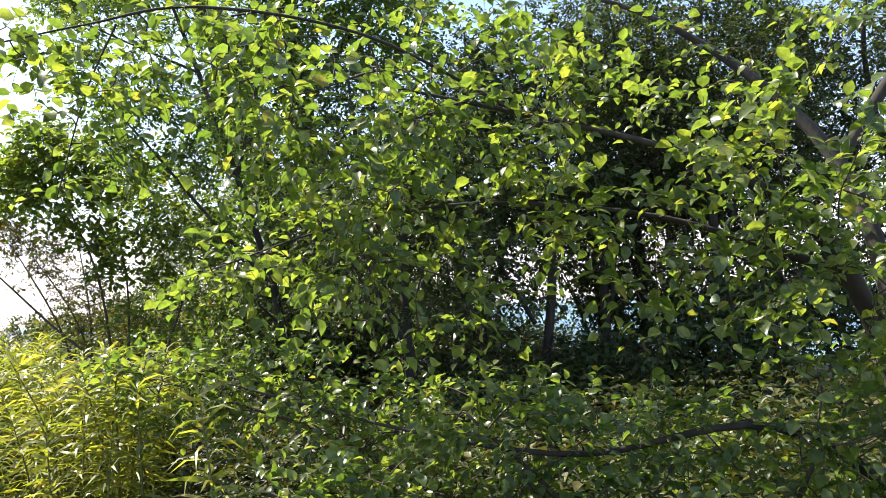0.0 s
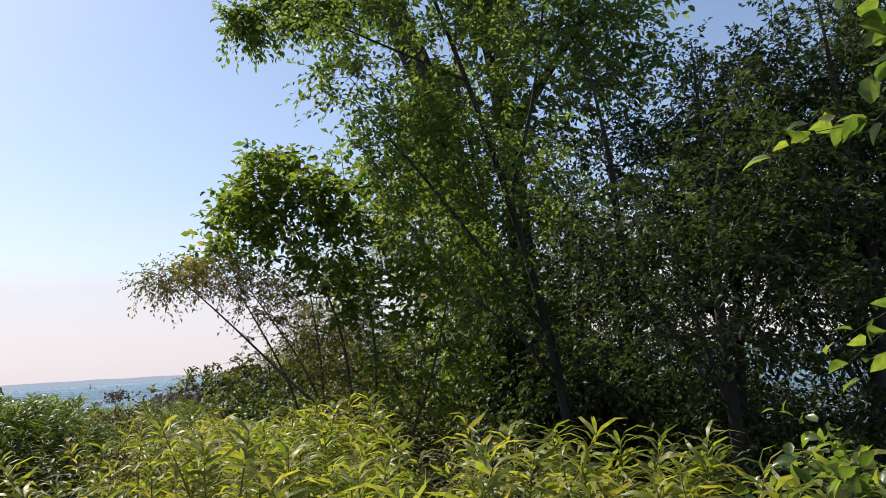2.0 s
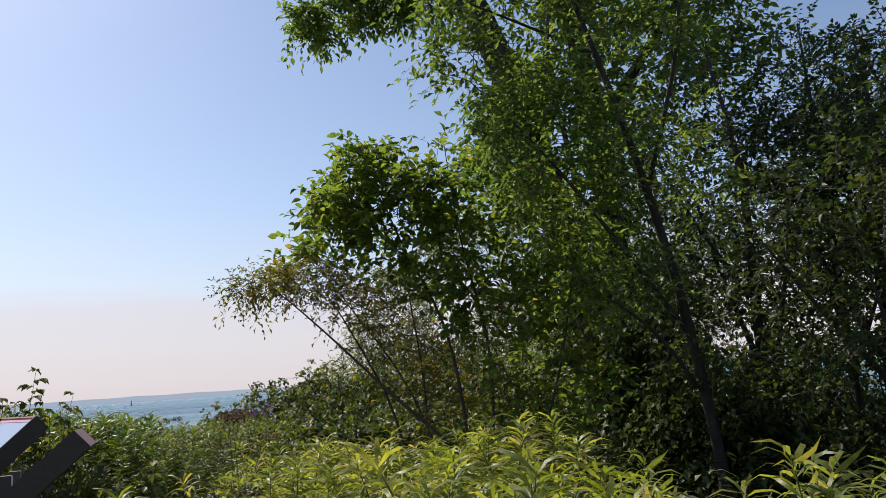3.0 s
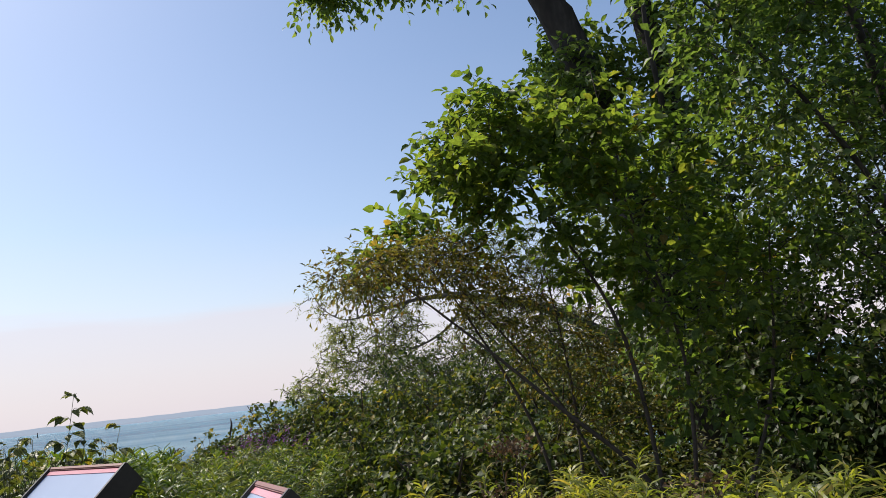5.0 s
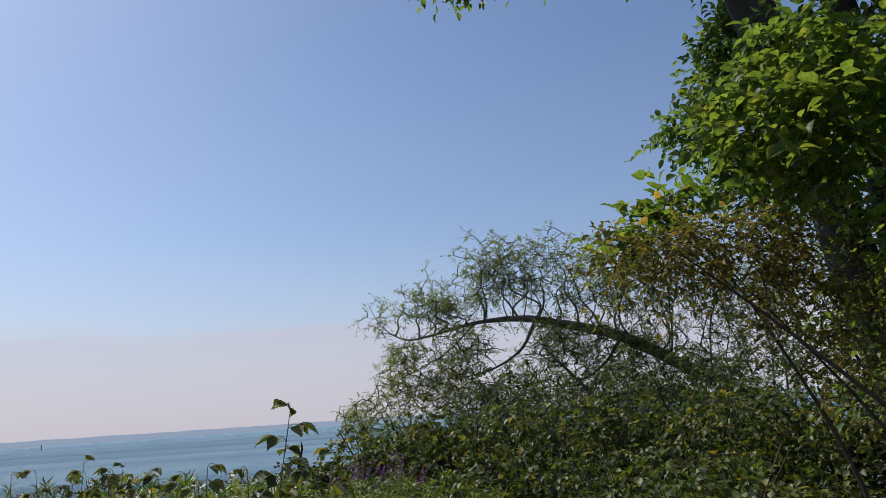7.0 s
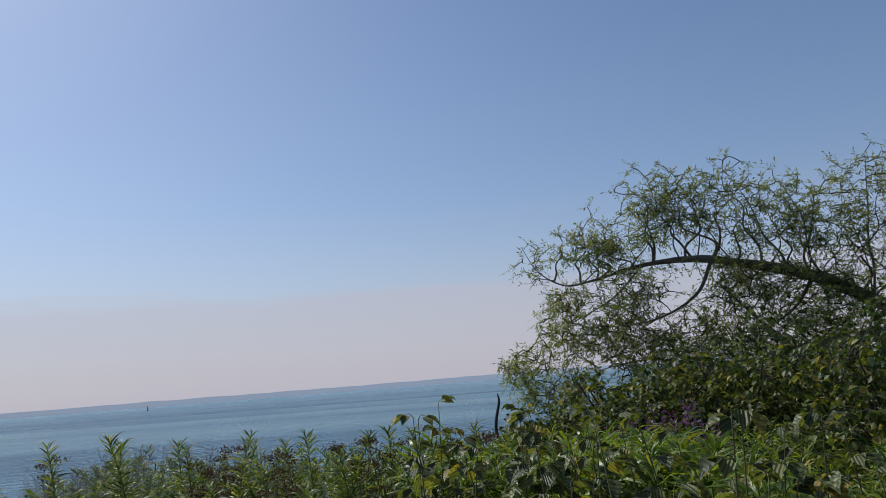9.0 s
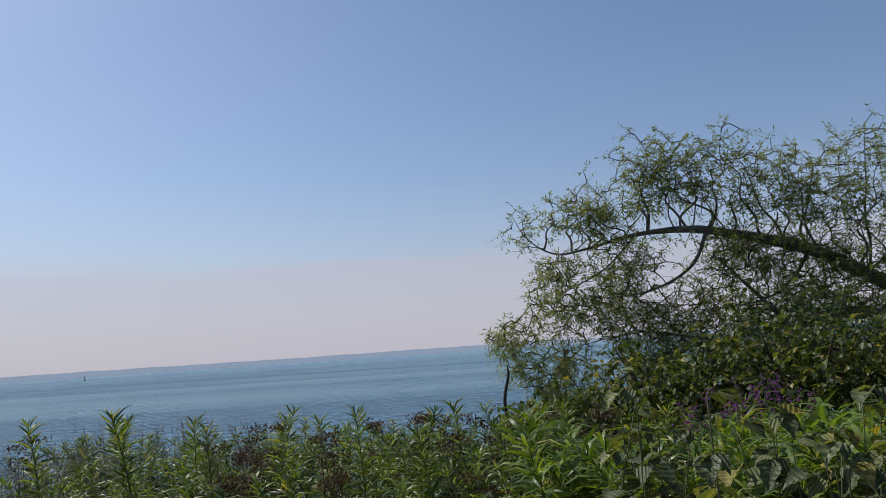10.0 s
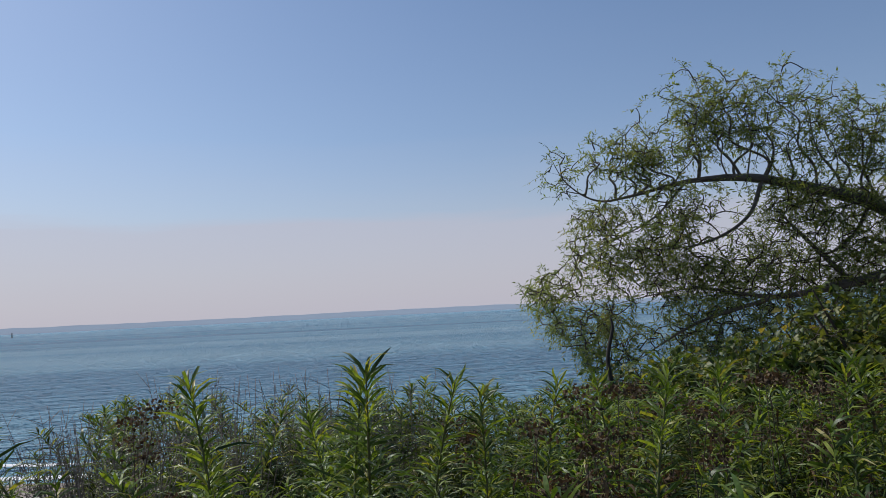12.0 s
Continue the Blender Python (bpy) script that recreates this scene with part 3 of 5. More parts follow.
# broad-leaved young tree that leans over the path where the walk begins
woody("dogwood", "young broad-leaved tree leaning over the path, sunlit yellow-green leaves", "tree",
      [[(2.1, 3.3, -0.1, 0.07), (1.85, 3.05, 0.8, 0.055), (1.45, 2.85, 1.6, 0.03), (1.0, 2.9, 1.95, 0.015), (0.4, 3.1, 2.2, 0.009), (-0.3, 3.3, 2.45, 0.006)],
       [(1.95, 3.15, 0.5, 0.03), (1.2, 2.85, 0.95, 0.016), (0.5, 2.85, 0.9, 0.011), (-0.1, 2.95, 1.0, 0.007), (-0.9, 3.3, 1.2, 0.004)],
       [(1.5, 2.9, 1.5, 0.02), (0.9, 3.05, 1.75, 0.011), (0.2, 3.1, 1.85, 0.007), (-0.4, 3.25, 1.8, 0.005), (-0.9, 3.4, 1.68, 0.003)],
       [(1.85, 3.05, 0.8, 0.045), (1.9, 3.5, 2.0, 0.035), (1.2, 3.9, 2.9, 0.014), (0.2, 3.9, 3.1, 0.008), (-1.0, 3.8, 2.95, 0.005)],
       [(0.4, 3.1, 2.2, 0.008), (-0.2, 2.95, 2.5, 0.006), (-0.8, 2.85, 2.6, 0.006), (-1.2, 2.82, 2.54, 0.004), (-1.5, 2.78, 2.47, 0.003)],
       [(-1.1, 2.85, 2.55, 0.004), (-1.22, 2.86, 2.3, 0.003), (-1.33, 2.86, 1.92, 0.002)],
       [(1.9, 3.5, 2.0, 0.03), (2.4, 3.4, 2.8, 0.02), (2.6, 3.2, 3.6, 0.01)]],
      [(-0.78, 3.4, 1.72, 0.28, 0.22, 0.1, 13), (-0.35, 3.2, 1.84, 0.38, 0.28, 0.13, 19), (0.12, 3.0, 1.94, 0.38, 0.3, 0.17, 17), (-0.3, 2.9, 1.62, 0.28, 0.22, 0.1, 11),
       (0.2, 2.9, 2.25, 0.5, 0.35, 0.18, 19), (0.7, 2.9, 2.12, 0.42, 0.35, 0.2, 14), (-0.3, 2.75, 2.15, 0.4, 0.28, 0.17, 19), (-0.2, 3.4, 2.6, 0.6, 0.35, 0.22, 12), (0.6, 3.5, 2.8, 0.7, 0.5, 0.35, 10),
       (-0.8, 2.95, 2.5, 0.38, 0.25, 0.15, 18), (-1.22, 2.88, 2.2, 0.17, 0.18, 0.24, 12), (-1.33, 2.86, 1.96, 0.05, 0.06, 0.06, 2), (-1.42, 2.8, 2.47, 0.2, 0.18, 0.1, 7),
       (0.62, 2.9, 1.8, 0.32, 0.28, 0.13, 14), (1.05, 2.8, 1.75, 0.28, 0.28, 0.3, 20), (0.05, 3.0, 1.45, 0.16, 0.18, 0.2, 7), (0.85, 2.85, 1.45, 0.14, 0.15, 0.12, 5), (1.4, 2.8, 1.4, 0.28, 0.3, 0.5, 28), (1.3, 2.5, 2.0, 0.33, 0.28, 0.38, 16),
       (1.45, 2.6, 0.8, 0.33, 0.3, 0.38, 28), (2.1, 3.3, 2.6, 0.7, 0.6, 0.8, 20), (2.0, 3.3, 1.4, 0.4, 0.4, 0.6, 20), (1.36, 3.9, 2.6, 0.4, 0.35, 0.32, 11), (1.7, 2.5, 1.5, 0.25, 0.25, 0.5, 13)],
      (0.056, 0.72), 11, M_SHRUB, M_BARK, per=3, k=6, sprig=0.25, droop=0.4, tip_r=0.002, max_r=0.016, template=T_OVAL,
      pieces=220, piece_pick=lambda P: np.linalg.norm(P - np.array([-0.3, 2.5, 1.9]), axis=1))

woody("low_shrub", "low spreading shrub with shiny sunlit oval leaves", "bush",
      [[(0.6, 3.1, -0.1, 0.022), (0.2, 3.2, 0.5, 0.016), (-0.4, 3.4, 0.9, 0.01), (-1.2, 3.5, 1.2, 0.004)], [(0.7, 3.0, -0.1, 0.02), (0.5, 2.9, 0.6, 0.014), (0.1, 3.0, 1.05, 0.005)],
       [(0.8, 3.0, -0.1, 0.02), (1.1, 2.8, 0.5, 0.013), (1.3, 2.7, 0.95, 0.005)], [(0.6, 3.0, -0.1, 0.018), (0.0, 2.8, 0.5, 0.012), (-0.6, 2.8, 0.85, 0.005)]],
      [(-1.15, 3.5, 1.2, 0.28, 0.28, 0.13, 26), (-0.72, 3.5, 1.14, 0.38, 0.3, 0.17, 36), (-0.2, 3.3, 1.04, 0.42, 0.33, 0.18, 38), (0.35, 3.0, 0.98, 0.42, 0.33, 0.17, 38), (0.9, 2.9, 0.9, 0.38, 0.33, 0.17, 34), (1.3, 2.7, 0.7, 0.38, 0.3, 0.22, 30),
       (0.0, 3.0, 0.75, 0.55, 0.38, 0.18, 34), (0.7, 2.6, 0.7, 0.48, 0.28, 0.18, 30), (-0.4, 2.7, 0.82, 0.38, 0.24, 0.17, 26)],
      (0.048, 0.68), 19, M_SHRUB, M_TWIG, per=3, k=6, sprig=0.2, droop=0.4, tip_r=0.002, max_r=0.012, template=T_OVAL,
      pieces=80, piece_pick=lambda P: np.linalg.norm(P - np.array([-1.1, 3.0, 1.3]), axis=1))

# many-stemmed bush between the field and the bank
woody("bush", "many-stemmed green bush with thin dark stems beside the field", "bush",
      [[(-3.6, 8.85, 0.1, 0.0211), (-3.7, 8.8, 0.9, 0.0168), (-4.3, 8.7, 1.55, 0.0137), (-4.95, 8.7, 2.2, 0.0084), (-5.5, 8.7, 2.7, 0.0032)],
       [(-3.6, 8.9, 0.1, 0.0185), (-3.75, 8.8, 1.9, 0.0137), (-4.2, 8.9, 3.0, 0.0084), (-4.5, 8.9, 3.9, 0.0032)],
       [(-3.55, 8.8, 0.1, 0.0185), (-3.4, 8.7, 1.7, 0.0126), (-3.6, 8.8, 2.9, 0.0073), (-3.7, 8.8, 3.9, 0.0032)],
       [(-3.5, 8.8, 0.1, 0.0158), (-2.9, 8.7, 1.4, 0.0116), (-2.6, 8.9, 2.6, 0.0063), (-2.4, 8.9, 3.3, 0.0032)],
       [(-3.65, 8.9, 0.1, 0.0158), (-4.2, 9.2, 1.5, 0.0105), (-4.8, 9.3, 2.4, 0.0063), (-5.2, 9.35, 2.95, 0.0030)]],
      [(-5.45, 9.35, 2.82, 0.17, 0.2, 0.09, 9), (-5.15, 9.35, 2.98, 0.2, 0.22, 0.1, 11), (-4.84, 9.0, 3.42, 0.22, 0.36, 0.22, 31), (-4.45, 8.9, 3.66, 0.27, 0.42, 0.27, 45), (-4.6, 8.9, 3.15, 0.36, 0.5, 0.3, 45), (-3.9, 8.9, 3.32, 0.42, 0.55, 0.36, 56), 
       (-3.4, 8.8, 3.15, 0.5, 0.6, 0.45, 49), (-3.9, 8.8, 2.6, 0.5, 0.6, 0.35, 40), (-2.6, 8.9, 2.6, 0.45, 0.6, 0.5, 49), (-3.2, 8.6, 2.2, 0.5, 0.5, 0.4, 40), (-2.9, 8.8, 1.5, 0.6, 0.5, 0.4, 34)],
      (0.086, 0.62), 12, M_BUSH, M_TWIG, template=T_OVAL, per=3, k=6, sprig=0.27, droop=0.35, tip_r=0.002, max_r=0.014)

woody("rusty_shrub", "small shrub with olive and rust-brown leaves", "bush",
      [[(-4.2, 9.35, 0.1, 0.02), (-4.4, 9.3, 1.3, 0.014), (-4.8, 9.2, 2.2, 0.008), (-5.1, 9.15, 2.7, 0.004)], [(-4.15, 9.4, 0.1, 0.018), (-4.1, 9.3, 1.5, 0.012), (-4.2, 9.2, 2.6, 0.005)]],
      [(-5.5, 8.75, 2.6, 0.28, 0.3, 0.13, 40), (-5.05, 8.9, 2.62, 0.4, 0.4, 0.22, 80), (-4.6, 9.1, 2.35, 0.42, 0.4, 0.3, 70), (-4.2, 9.2, 1.9, 0.42, 0.4, 0.3, 46), (-3.8, 9.2, 1.5, 0.45, 0.4, 0.3, 40)],
      (0.05, 0.42), 17, M_RUST, M_TWIG, per=3, k=7, sprig=0.22, droop=0.4, tip_r=0.002, max_r=0.01)

# the tall tree whose leaning trunk shows over the bush
woody("tall_tree", "tall leafy tree with a thick leaning grey trunk", "tree",
      [[(-1.9, 12.9, 0.1, 0.3), (-2.5, 12.7, 3.0, 0.25), (-3.05, 12.5, 5.5, 0.22), (-3.5, 12.4, 6.8, 0.2), (-4.1, 12.4, 9.0, 0.13), (-4.6, 12.5, 11.5, 0.05)],
       [(-1.9, 12.9, 0.4, 0.24), (-1.9, 12.9, 3.5, 0.2), (-2.0, 12.8, 5.5, 0.17), (-2.3, 12.8, 8.0, 0.12), (-2.2, 12.9, 11.0, 0.05)],
       [(-3.5, 12.4, 6.8, 0.09), (-4.5, 13.1, 8.0, 0.06), (-5.6, 13.4, 8.15, 0.035), (-6.7, 13.6, 7.85, 0.01)],
       [(-2.0, 12.8, 5.0, 0.09), (-0.9, 12.4, 6.4, 0.06), (0.1, 12.2, 7.6, 0.02)],
       [(-2.3, 12.8, 2.6, 0.06), (-2.4, 11.6, 4.0, 0.04), (-2.6, 11.0, 5.3, 0.025), (-2.5, 10.9, 6.6, 0.008)]],
      [(-6.4, 13.5, 7.75, 0.45, 0.5, 0.25, 50), (-5.5, 13.4, 7.9, 0.7, 0.6, 0.25, 64), (-4.4, 13.5, 7.9, 0.7, 0.6, 0.3, 64), (-5.2, 13.3, 8.7, 1.3, 1.0, 0.6, 100), (-3.3, 12.4, 8.6, 1.3, 1.3, 1.1, 170), (-1.4, 12.4, 7.4, 1.3, 1.2, 1.3, 170),
       (-3.0, 12.2, 5.2, 0.5, 0.6, 0.45, 50), (-3.9, 13.5, 5.02, 0.2, 0.26, 0.1, 10), (-3.42, 13.5, 5.05, 0.26, 0.35, 0.24, 34), (-3.28, 13.5, 5.75, 0.24, 0.35, 0.3, 34), (-3.0, 13.5, 6.3, 0.28, 0.35, 0.25, 32), (-3.15, 13.4, 4.4, 0.33, 0.4, 0.36, 40), (-2.3, 11.8, 4.2, 0.9, 1.0, 1.0, 95), (-1.4, 12.0, 5.6, 1.0, 1.0, 1.0, 80), (-2.2, 12.0, 2.4, 1.0, 0.9, 1.0, 120), (-0.2, 12.3, 6.2, 0.9, 0.9, 0.9, 90),
       (-4.0, 12.6, 10.3, 1.8, 1.6, 1.3, 110), (-1.5, 12.6, 10.0, 1.8, 1.6, 1.3, 120), (-2.2, 11.6, 6.6, 0.5, 0.5, 0.7, 50)],
      (0.115, 0.52), 13, M_TREE, M_BARK, per=3, k=7, sprig=0.4, droop=0.35, tip_r=0.003, max_r=0.03, group=TALL, template=T_OVAL)

# a slender tree before it, whose light crown hangs over the bush
woody("young_tree", "slender young tree with a light crown of small green leaves", "tree",
      [[(-1.5, 8.9, -0.05, 0.055), (-1.7, 8.6, 1.6, 0.045), (-2.0, 8.2, 3.0, 0.034), (-2.4, 7.9, 4.4, 0.022), (-2.8, 7.8, 5.6, 0.008)],
       [(-1.72, 8.55, 1.8, 0.026), (-2.3, 8.0, 2.6, 0.018), (-2.8, 7.8, 3.3, 0.012), (-3.3, 7.7, 3.9, 0.004)],
       [(-2.0, 8.2, 3.0, 0.024), (-1.7, 8.0, 4.0, 0.016), (-1.5, 7.9, 5.2, 0.006)],
       [(-2.3, 7.95, 4.1, 0.016), (-3.0, 7.7, 4.4, 0.01), (-3.6, 7.6, 4.7, 0.004)],
       [(-1.7, 8.6, 1.4, 0.018), (-2.1, 8.1, 1.9, 0.012), (-2.6, 7.9, 2.3, 0.004)]],
      [(-3.35, 7.65, 4.1, 0.28, 0.3, 0.28, 31), (-3.1, 7.8, 3.5, 0.26, 0.35, 0.3, 35), (-2.75, 7.8, 3.85, 0.4, 0.45, 0.45, 63), (-2.7, 7.9, 2.95, 0.42, 0.4, 0.38, 56), (-2.2, 7.9, 3.4, 0.45, 0.45, 0.5, 56), (-3.4, 7.6, 4.75, 0.4, 0.4, 0.3, 42),
       (-2.7, 7.7, 4.7, 0.5, 0.5, 0.4, 56), (-1.9, 7.9, 4.4, 0.45, 0.45, 0.5, 45), (-2.3, 8.0, 2.3, 0.45, 0.4, 0.35, 42), (-1.8, 8.0, 5.4, 0.6, 0.5, 0.5, 42), (-2.8, 7.8, 5.6, 0.7, 0.6, 0.5, 56), (-1.6, 8.2, 3.2, 0.3, 0.35, 0.5, 21)],
      (0.07, 0.5), 18, M_TREE, M_BARK, per=3, k=7, sprig=0.28, droop=0.35, tip_r=0.002, max_r=0.018)



def thicket_tree(x, y, h, seed, lean=0.0, n=1.0, mat=None):
    top = h
    rng = np.random.default_rng(seed)
    j = lambda a: float(rng.normal() * a)
    stems = [[(x, y, -0.05, 0.07), (x + j(0.1) + lean * 0.3, y + j(0.1), h * 0.35, 0.055), (x + j(0.2) + lean * 0.7, y + j(0.2), h * 0.7, 0.035), (x + lean, y, top, 0.01)]]
    for a, z0 in ((rng.random() * 6, 0.3), (rng.random() * 6, 0.45), (rng.random() * 6, 0.22)):
        px = x + lean * z0
        stems.append([(px, y, h * z0, 0.035), (px + 0.5 * math.cos(a), y + 0.4 * math.sin(a), h * (z0 + 0.18), 0.022), (px + 1.0 * math.cos(a), y + 0.8 * math.sin(a), h * (z0 + 0.4), 0.008)])
    c = lambda dx, dy, z, r, m: (x + lean * z + dx + j(0.15), y + dy, h * z, r, r * 0.9, r * 0.85, int(m * n))
    clumps = [c(0, 0, 0.9, 0.75, 90), c(-0.6, 0, 0.72, 0.8, 100), c(0.7, 0.2, 0.75, 0.8, 100), c(0.1, -0.4, 0.58, 0.9, 110), c(-0.8, 0.2, 0.48, 0.7, 70), c(0.8, -0.1, 0.5, 0.75, 80),
              c(0.0, 0.3, 0.38, 0.7, 30)]
    woody("thicket_tree", "slender tree on the bank with shade painted into its dark leaves", "tree", stems, clumps, (0.075, 0.55), seed + 50, mat or M_SHADED, M_BARK,
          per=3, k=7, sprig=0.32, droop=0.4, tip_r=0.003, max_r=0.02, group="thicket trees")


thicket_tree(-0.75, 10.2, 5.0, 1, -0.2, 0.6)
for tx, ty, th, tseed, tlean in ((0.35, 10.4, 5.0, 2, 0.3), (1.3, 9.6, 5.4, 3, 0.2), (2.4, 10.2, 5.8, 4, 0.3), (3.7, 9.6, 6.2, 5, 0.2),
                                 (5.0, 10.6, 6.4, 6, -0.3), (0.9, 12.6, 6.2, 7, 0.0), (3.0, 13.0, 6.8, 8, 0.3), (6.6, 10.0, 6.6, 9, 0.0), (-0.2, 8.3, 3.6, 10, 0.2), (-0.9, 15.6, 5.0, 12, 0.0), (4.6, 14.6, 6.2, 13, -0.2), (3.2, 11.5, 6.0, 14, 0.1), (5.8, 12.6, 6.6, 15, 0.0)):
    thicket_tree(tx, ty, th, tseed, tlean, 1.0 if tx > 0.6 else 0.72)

# the willow on the shore, with its long arched bough
WL = 24.6


def willow_skirt():
    """Seats of the hanging twigs between the arched bough and the bank."""
    rng = np.random.default_rng(41)
    out = []
    while len(out) < 3400:
        x, z = -10.3 + 11.3 * rng.random(), 0.1 + 4.2 * rng.random()
        top = 4.25 - 0.055 * (x + 5.6) ** 2 if x > -5.6 else 4.25 - 0.04 * (x + 5.6) ** 2
        left = np.interp(z, [0.1, 1.0, 2.1, 2.7, 3.4, 4.0], [-8.8, -9.6, -10.25, -9.4, -9.1, -8.7])
        patch = noise.noise((x * 0.9, z * 0.9, 3.3))
        if z < top and x > left + 0.25 * rng.random() and rng.random() < 0.6 + 1.1 * patch + (0.8 if z < 2.7 and x > -7 else 0):
            out.append((x, 24.35 + rng.normal() * 0.45, z))
    return np.array(out)


def willow_shoots():
    """Wavy shoots that rise from the arched bough, and the seats of leafy twigs along their upper parts."""
    rng = np.random.default_rng(43)
    stems, seats = [], []
    for i in range(44):
        if i % 2 == 0:
            x = -9.0 + 10.6 * (i + 1.6 * rng.random()) / 44
        x += 0.15 * rng.random()
        z = float(np.interp(x, [-9.1, -8.5, -7.8, -6.6, -5.4, -4.4, -2.8, -1.3, 0.2, 1.6], [4.3, 3.95, 4.0, 4.25, 4.28, 4.08, 3.6, 2.75, 1.75, 0.6]))
        lean = (-0.45, 0.3)[i % 2] + rng.normal() * 0.35
        rim = float(np.interp(x + lean, CROWN_X, CROWN_Z))
        top = z + (rim - 0.15 - z) * (1.0 if i % 5 < 2 else 0.5 + 0.48 * rng.random())
        n, rows = 5, []
        thick = (0.034 if i % 3 else 0.02) * min(1.0, 0.5 + 0.3 * (top - z))
        for j in range(n + 1):
            u = j / n
            rows.append((x + lean * u + (rng.normal() * 0.11 if j else 0), WL + 0.25 * u * rng.normal() + 0.1 * u, z + (top - z) * u, thick * (1 - 0.86 * u)))
        stems.append(rows)
        p = np.array(rows)[:, :3]
        for _ in range(int(9 + 10 * (top - z))):
            u = 0.3 + 0.7 * rng.random() ** 0.75
            c = np.array([np.interp(u * n, range(n + 1), p[:, k]) for k in range(3)])
            seats.append(c + rng.normal(size=3) * np.array([0.28, 0.25, 0.16]) * (0.6 + 0.5 * u))
    return stems, np.array(seats)


CROWN_X = [-9.9, -9.2, -8.7, -7.8, -6.9, -6.3, -5.0, -3.6, -3.0, -2.2, -1.2, 0.0, 1.6]
CROWN_Z = [4.4, 4.9, 5.1, 5.5, 5.4, 6.5, 6.55, 6.8, 6.15, 6.05, 6.55, 6.1, 5.4]
SHOOTS, SHOOT_SEATS = willow_shoots()
woody("willow", "grey-green willow with a long arched bough over the water", "tree",
      [[(2.6, 23.6, -0.9, 0.26), (1.6, 24.0, 0.6, 0.23), (0.2, 24.4, 1.75, 0.2), (-1.3, WL, 2.75, 0.17), (-2.8, WL, 3.6, 0.14), (-4.4, WL, 4.08, 0.11), (-5.4, WL, 4.28, 0.085),
        (-6.6, WL, 4.25, 0.05), (-7.8, WL, 4.0, 0.03), (-8.5, WL, 3.95, 0.022), (-9.1, WL, 4.35, 0.013), (-9.45, WL, 5.0, 0.0043)],
       [(2.0, 23.9, 0.1, 0.17), (0.0, 24.0, 1.2, 0.14), (-2.0, 24.0, 2.1, 0.12), (-3.6, 24.1, 1.95, 0.1), (-5.2, 24.0, 1.75, 0.05), (-6.8, 24.2, 2.0, 0.02), (-8.6, 24.6, 1.7, 0.0043)],
       [(-5.0, WL, 4.2, 0.0504), (-5.5, 24.3, 3.4, 0.0378), (-6.5, 24.1, 2.9, 0.0252), (-7.8, 24.1, 2.8, 0.0060)],
       [(-3.6, 24.1, 1.95, 0.0630), (-4.4, 24.2, 2.9, 0.0378), (-5.0, 24.2, 3.6, 0.0101)],
       [(-6.6, WL, 4.25, 0.03), (-7.4, 24.3, 3.5, 0.02), (-8.4, 24.2, 3.0, 0.012), (-9.3, 24.2, 2.6, 0.004)],
       [(-2.8, WL, 3.6, 0.05), (-3.4, 24.3, 2.9, 0.035), (-4.2, 24.2, 2.5, 0.02), (-5.6, 24.1, 2.4, 0.005)],
       [(-5.2, 24.0, 1.75, 0.0441), (-6.8, 24.0, 1.3, 0.0315), (-8.0, 24.2, 0.6, 0.0060)]] + SHOOTS,
      [(0.8, 24.8, 4.6, 1.0, 0.7, 1.2, 110)],
      (0.108, 0.27), 14, M_WILLOW, M_WBARK, per=3, k=8, sprig=0.3, extra=np.vstack([willow_skirt(), SHOOT_SEATS]), droop=0.25, spread=0.7, tip_r=0.008, max_r=0.04, template=T_NARROW, hollow=0.0)


def vine_bush(x, y, r, h, seed, n=1.35, leaf=0.08, mat=None):
    g = ground_z(x, y) - 0.03
    rng = np.random.default_rng(seed)
    stems = []
    for i in range(4):
        a = i * 1.6 + rng.random()
        stems.append([(x, y, g, 0.025), (x + 0.3 * r * math.cos(a), y + 0.3 * r * math.sin(a), g + 0.5 * (h - g), 0.017), (x + 0.65 * r * math.cos(a), y + 0.65 * r * math.sin(a), g + 0.85 * (h - g), 0.006)])
    clumps = []
    for i in range(7):
        a = i * 0.9 + rng.random() * 0.5
        q = r * (0.25 + 0.5 * rng.random())
        cz = g + (h - g) * (0.45 + 0.3 * rng.random())
        clumps.append((x + q * math.cos(a), y + q * math.sin(a), cz, r * 0.48, r * 0.45, (h - g) * 0.28, int(34 * n)))
    clumps.append((x, y, g + (h - g) * 0.3, r * 0.9, r * 0.8, (h - g) * 0.32, int(60 * n)))
    woody("vine_bush", "low bush overgrown with green and yellowing vine leaves", "bush", stems, clumps, (leaf, 0.75), seed + 90, mat or M_VINE, M_TWIG,
          per=2, k=6, sprig=0.24, droop=0.8, tip_r=0.002, max_r=0.012, group="vine bushes")


for bx, by, br, bh, bseed in ((-7.9, 15.6, 1.0, 2.1, 1), (-6.7, 15.4, 1.2, 2.15, 2), (-5.2, 15.0, 1.3, 2.05, 3), (-3.8, 14.6, 1.3, 2.05, 4), (-2.2, 14.4, 1.3, 2.1, 5), (-8.8, 15.6, 0.7, 1.4, 14), (-5.8, 13.0, 1.1, 1.55, 6),
                              (-4.2, 12.2, 1.2, 1.6, 7), (-7.0, 18.0, 1.4, 1.7, 8), (-4.6, 18.0, 1.6, 2.0, 9), (-8.8, 18.6, 1.0, 1.1, 10), (-2.0, 18.0, 1.6, 2.2, 11), (-9.2, 17.2, 0.8, 1.25, 12), (-5.2, 10.6, 0.9, 1.35, 13)):
    vine_bush(bx, by, br, bh, bseed)


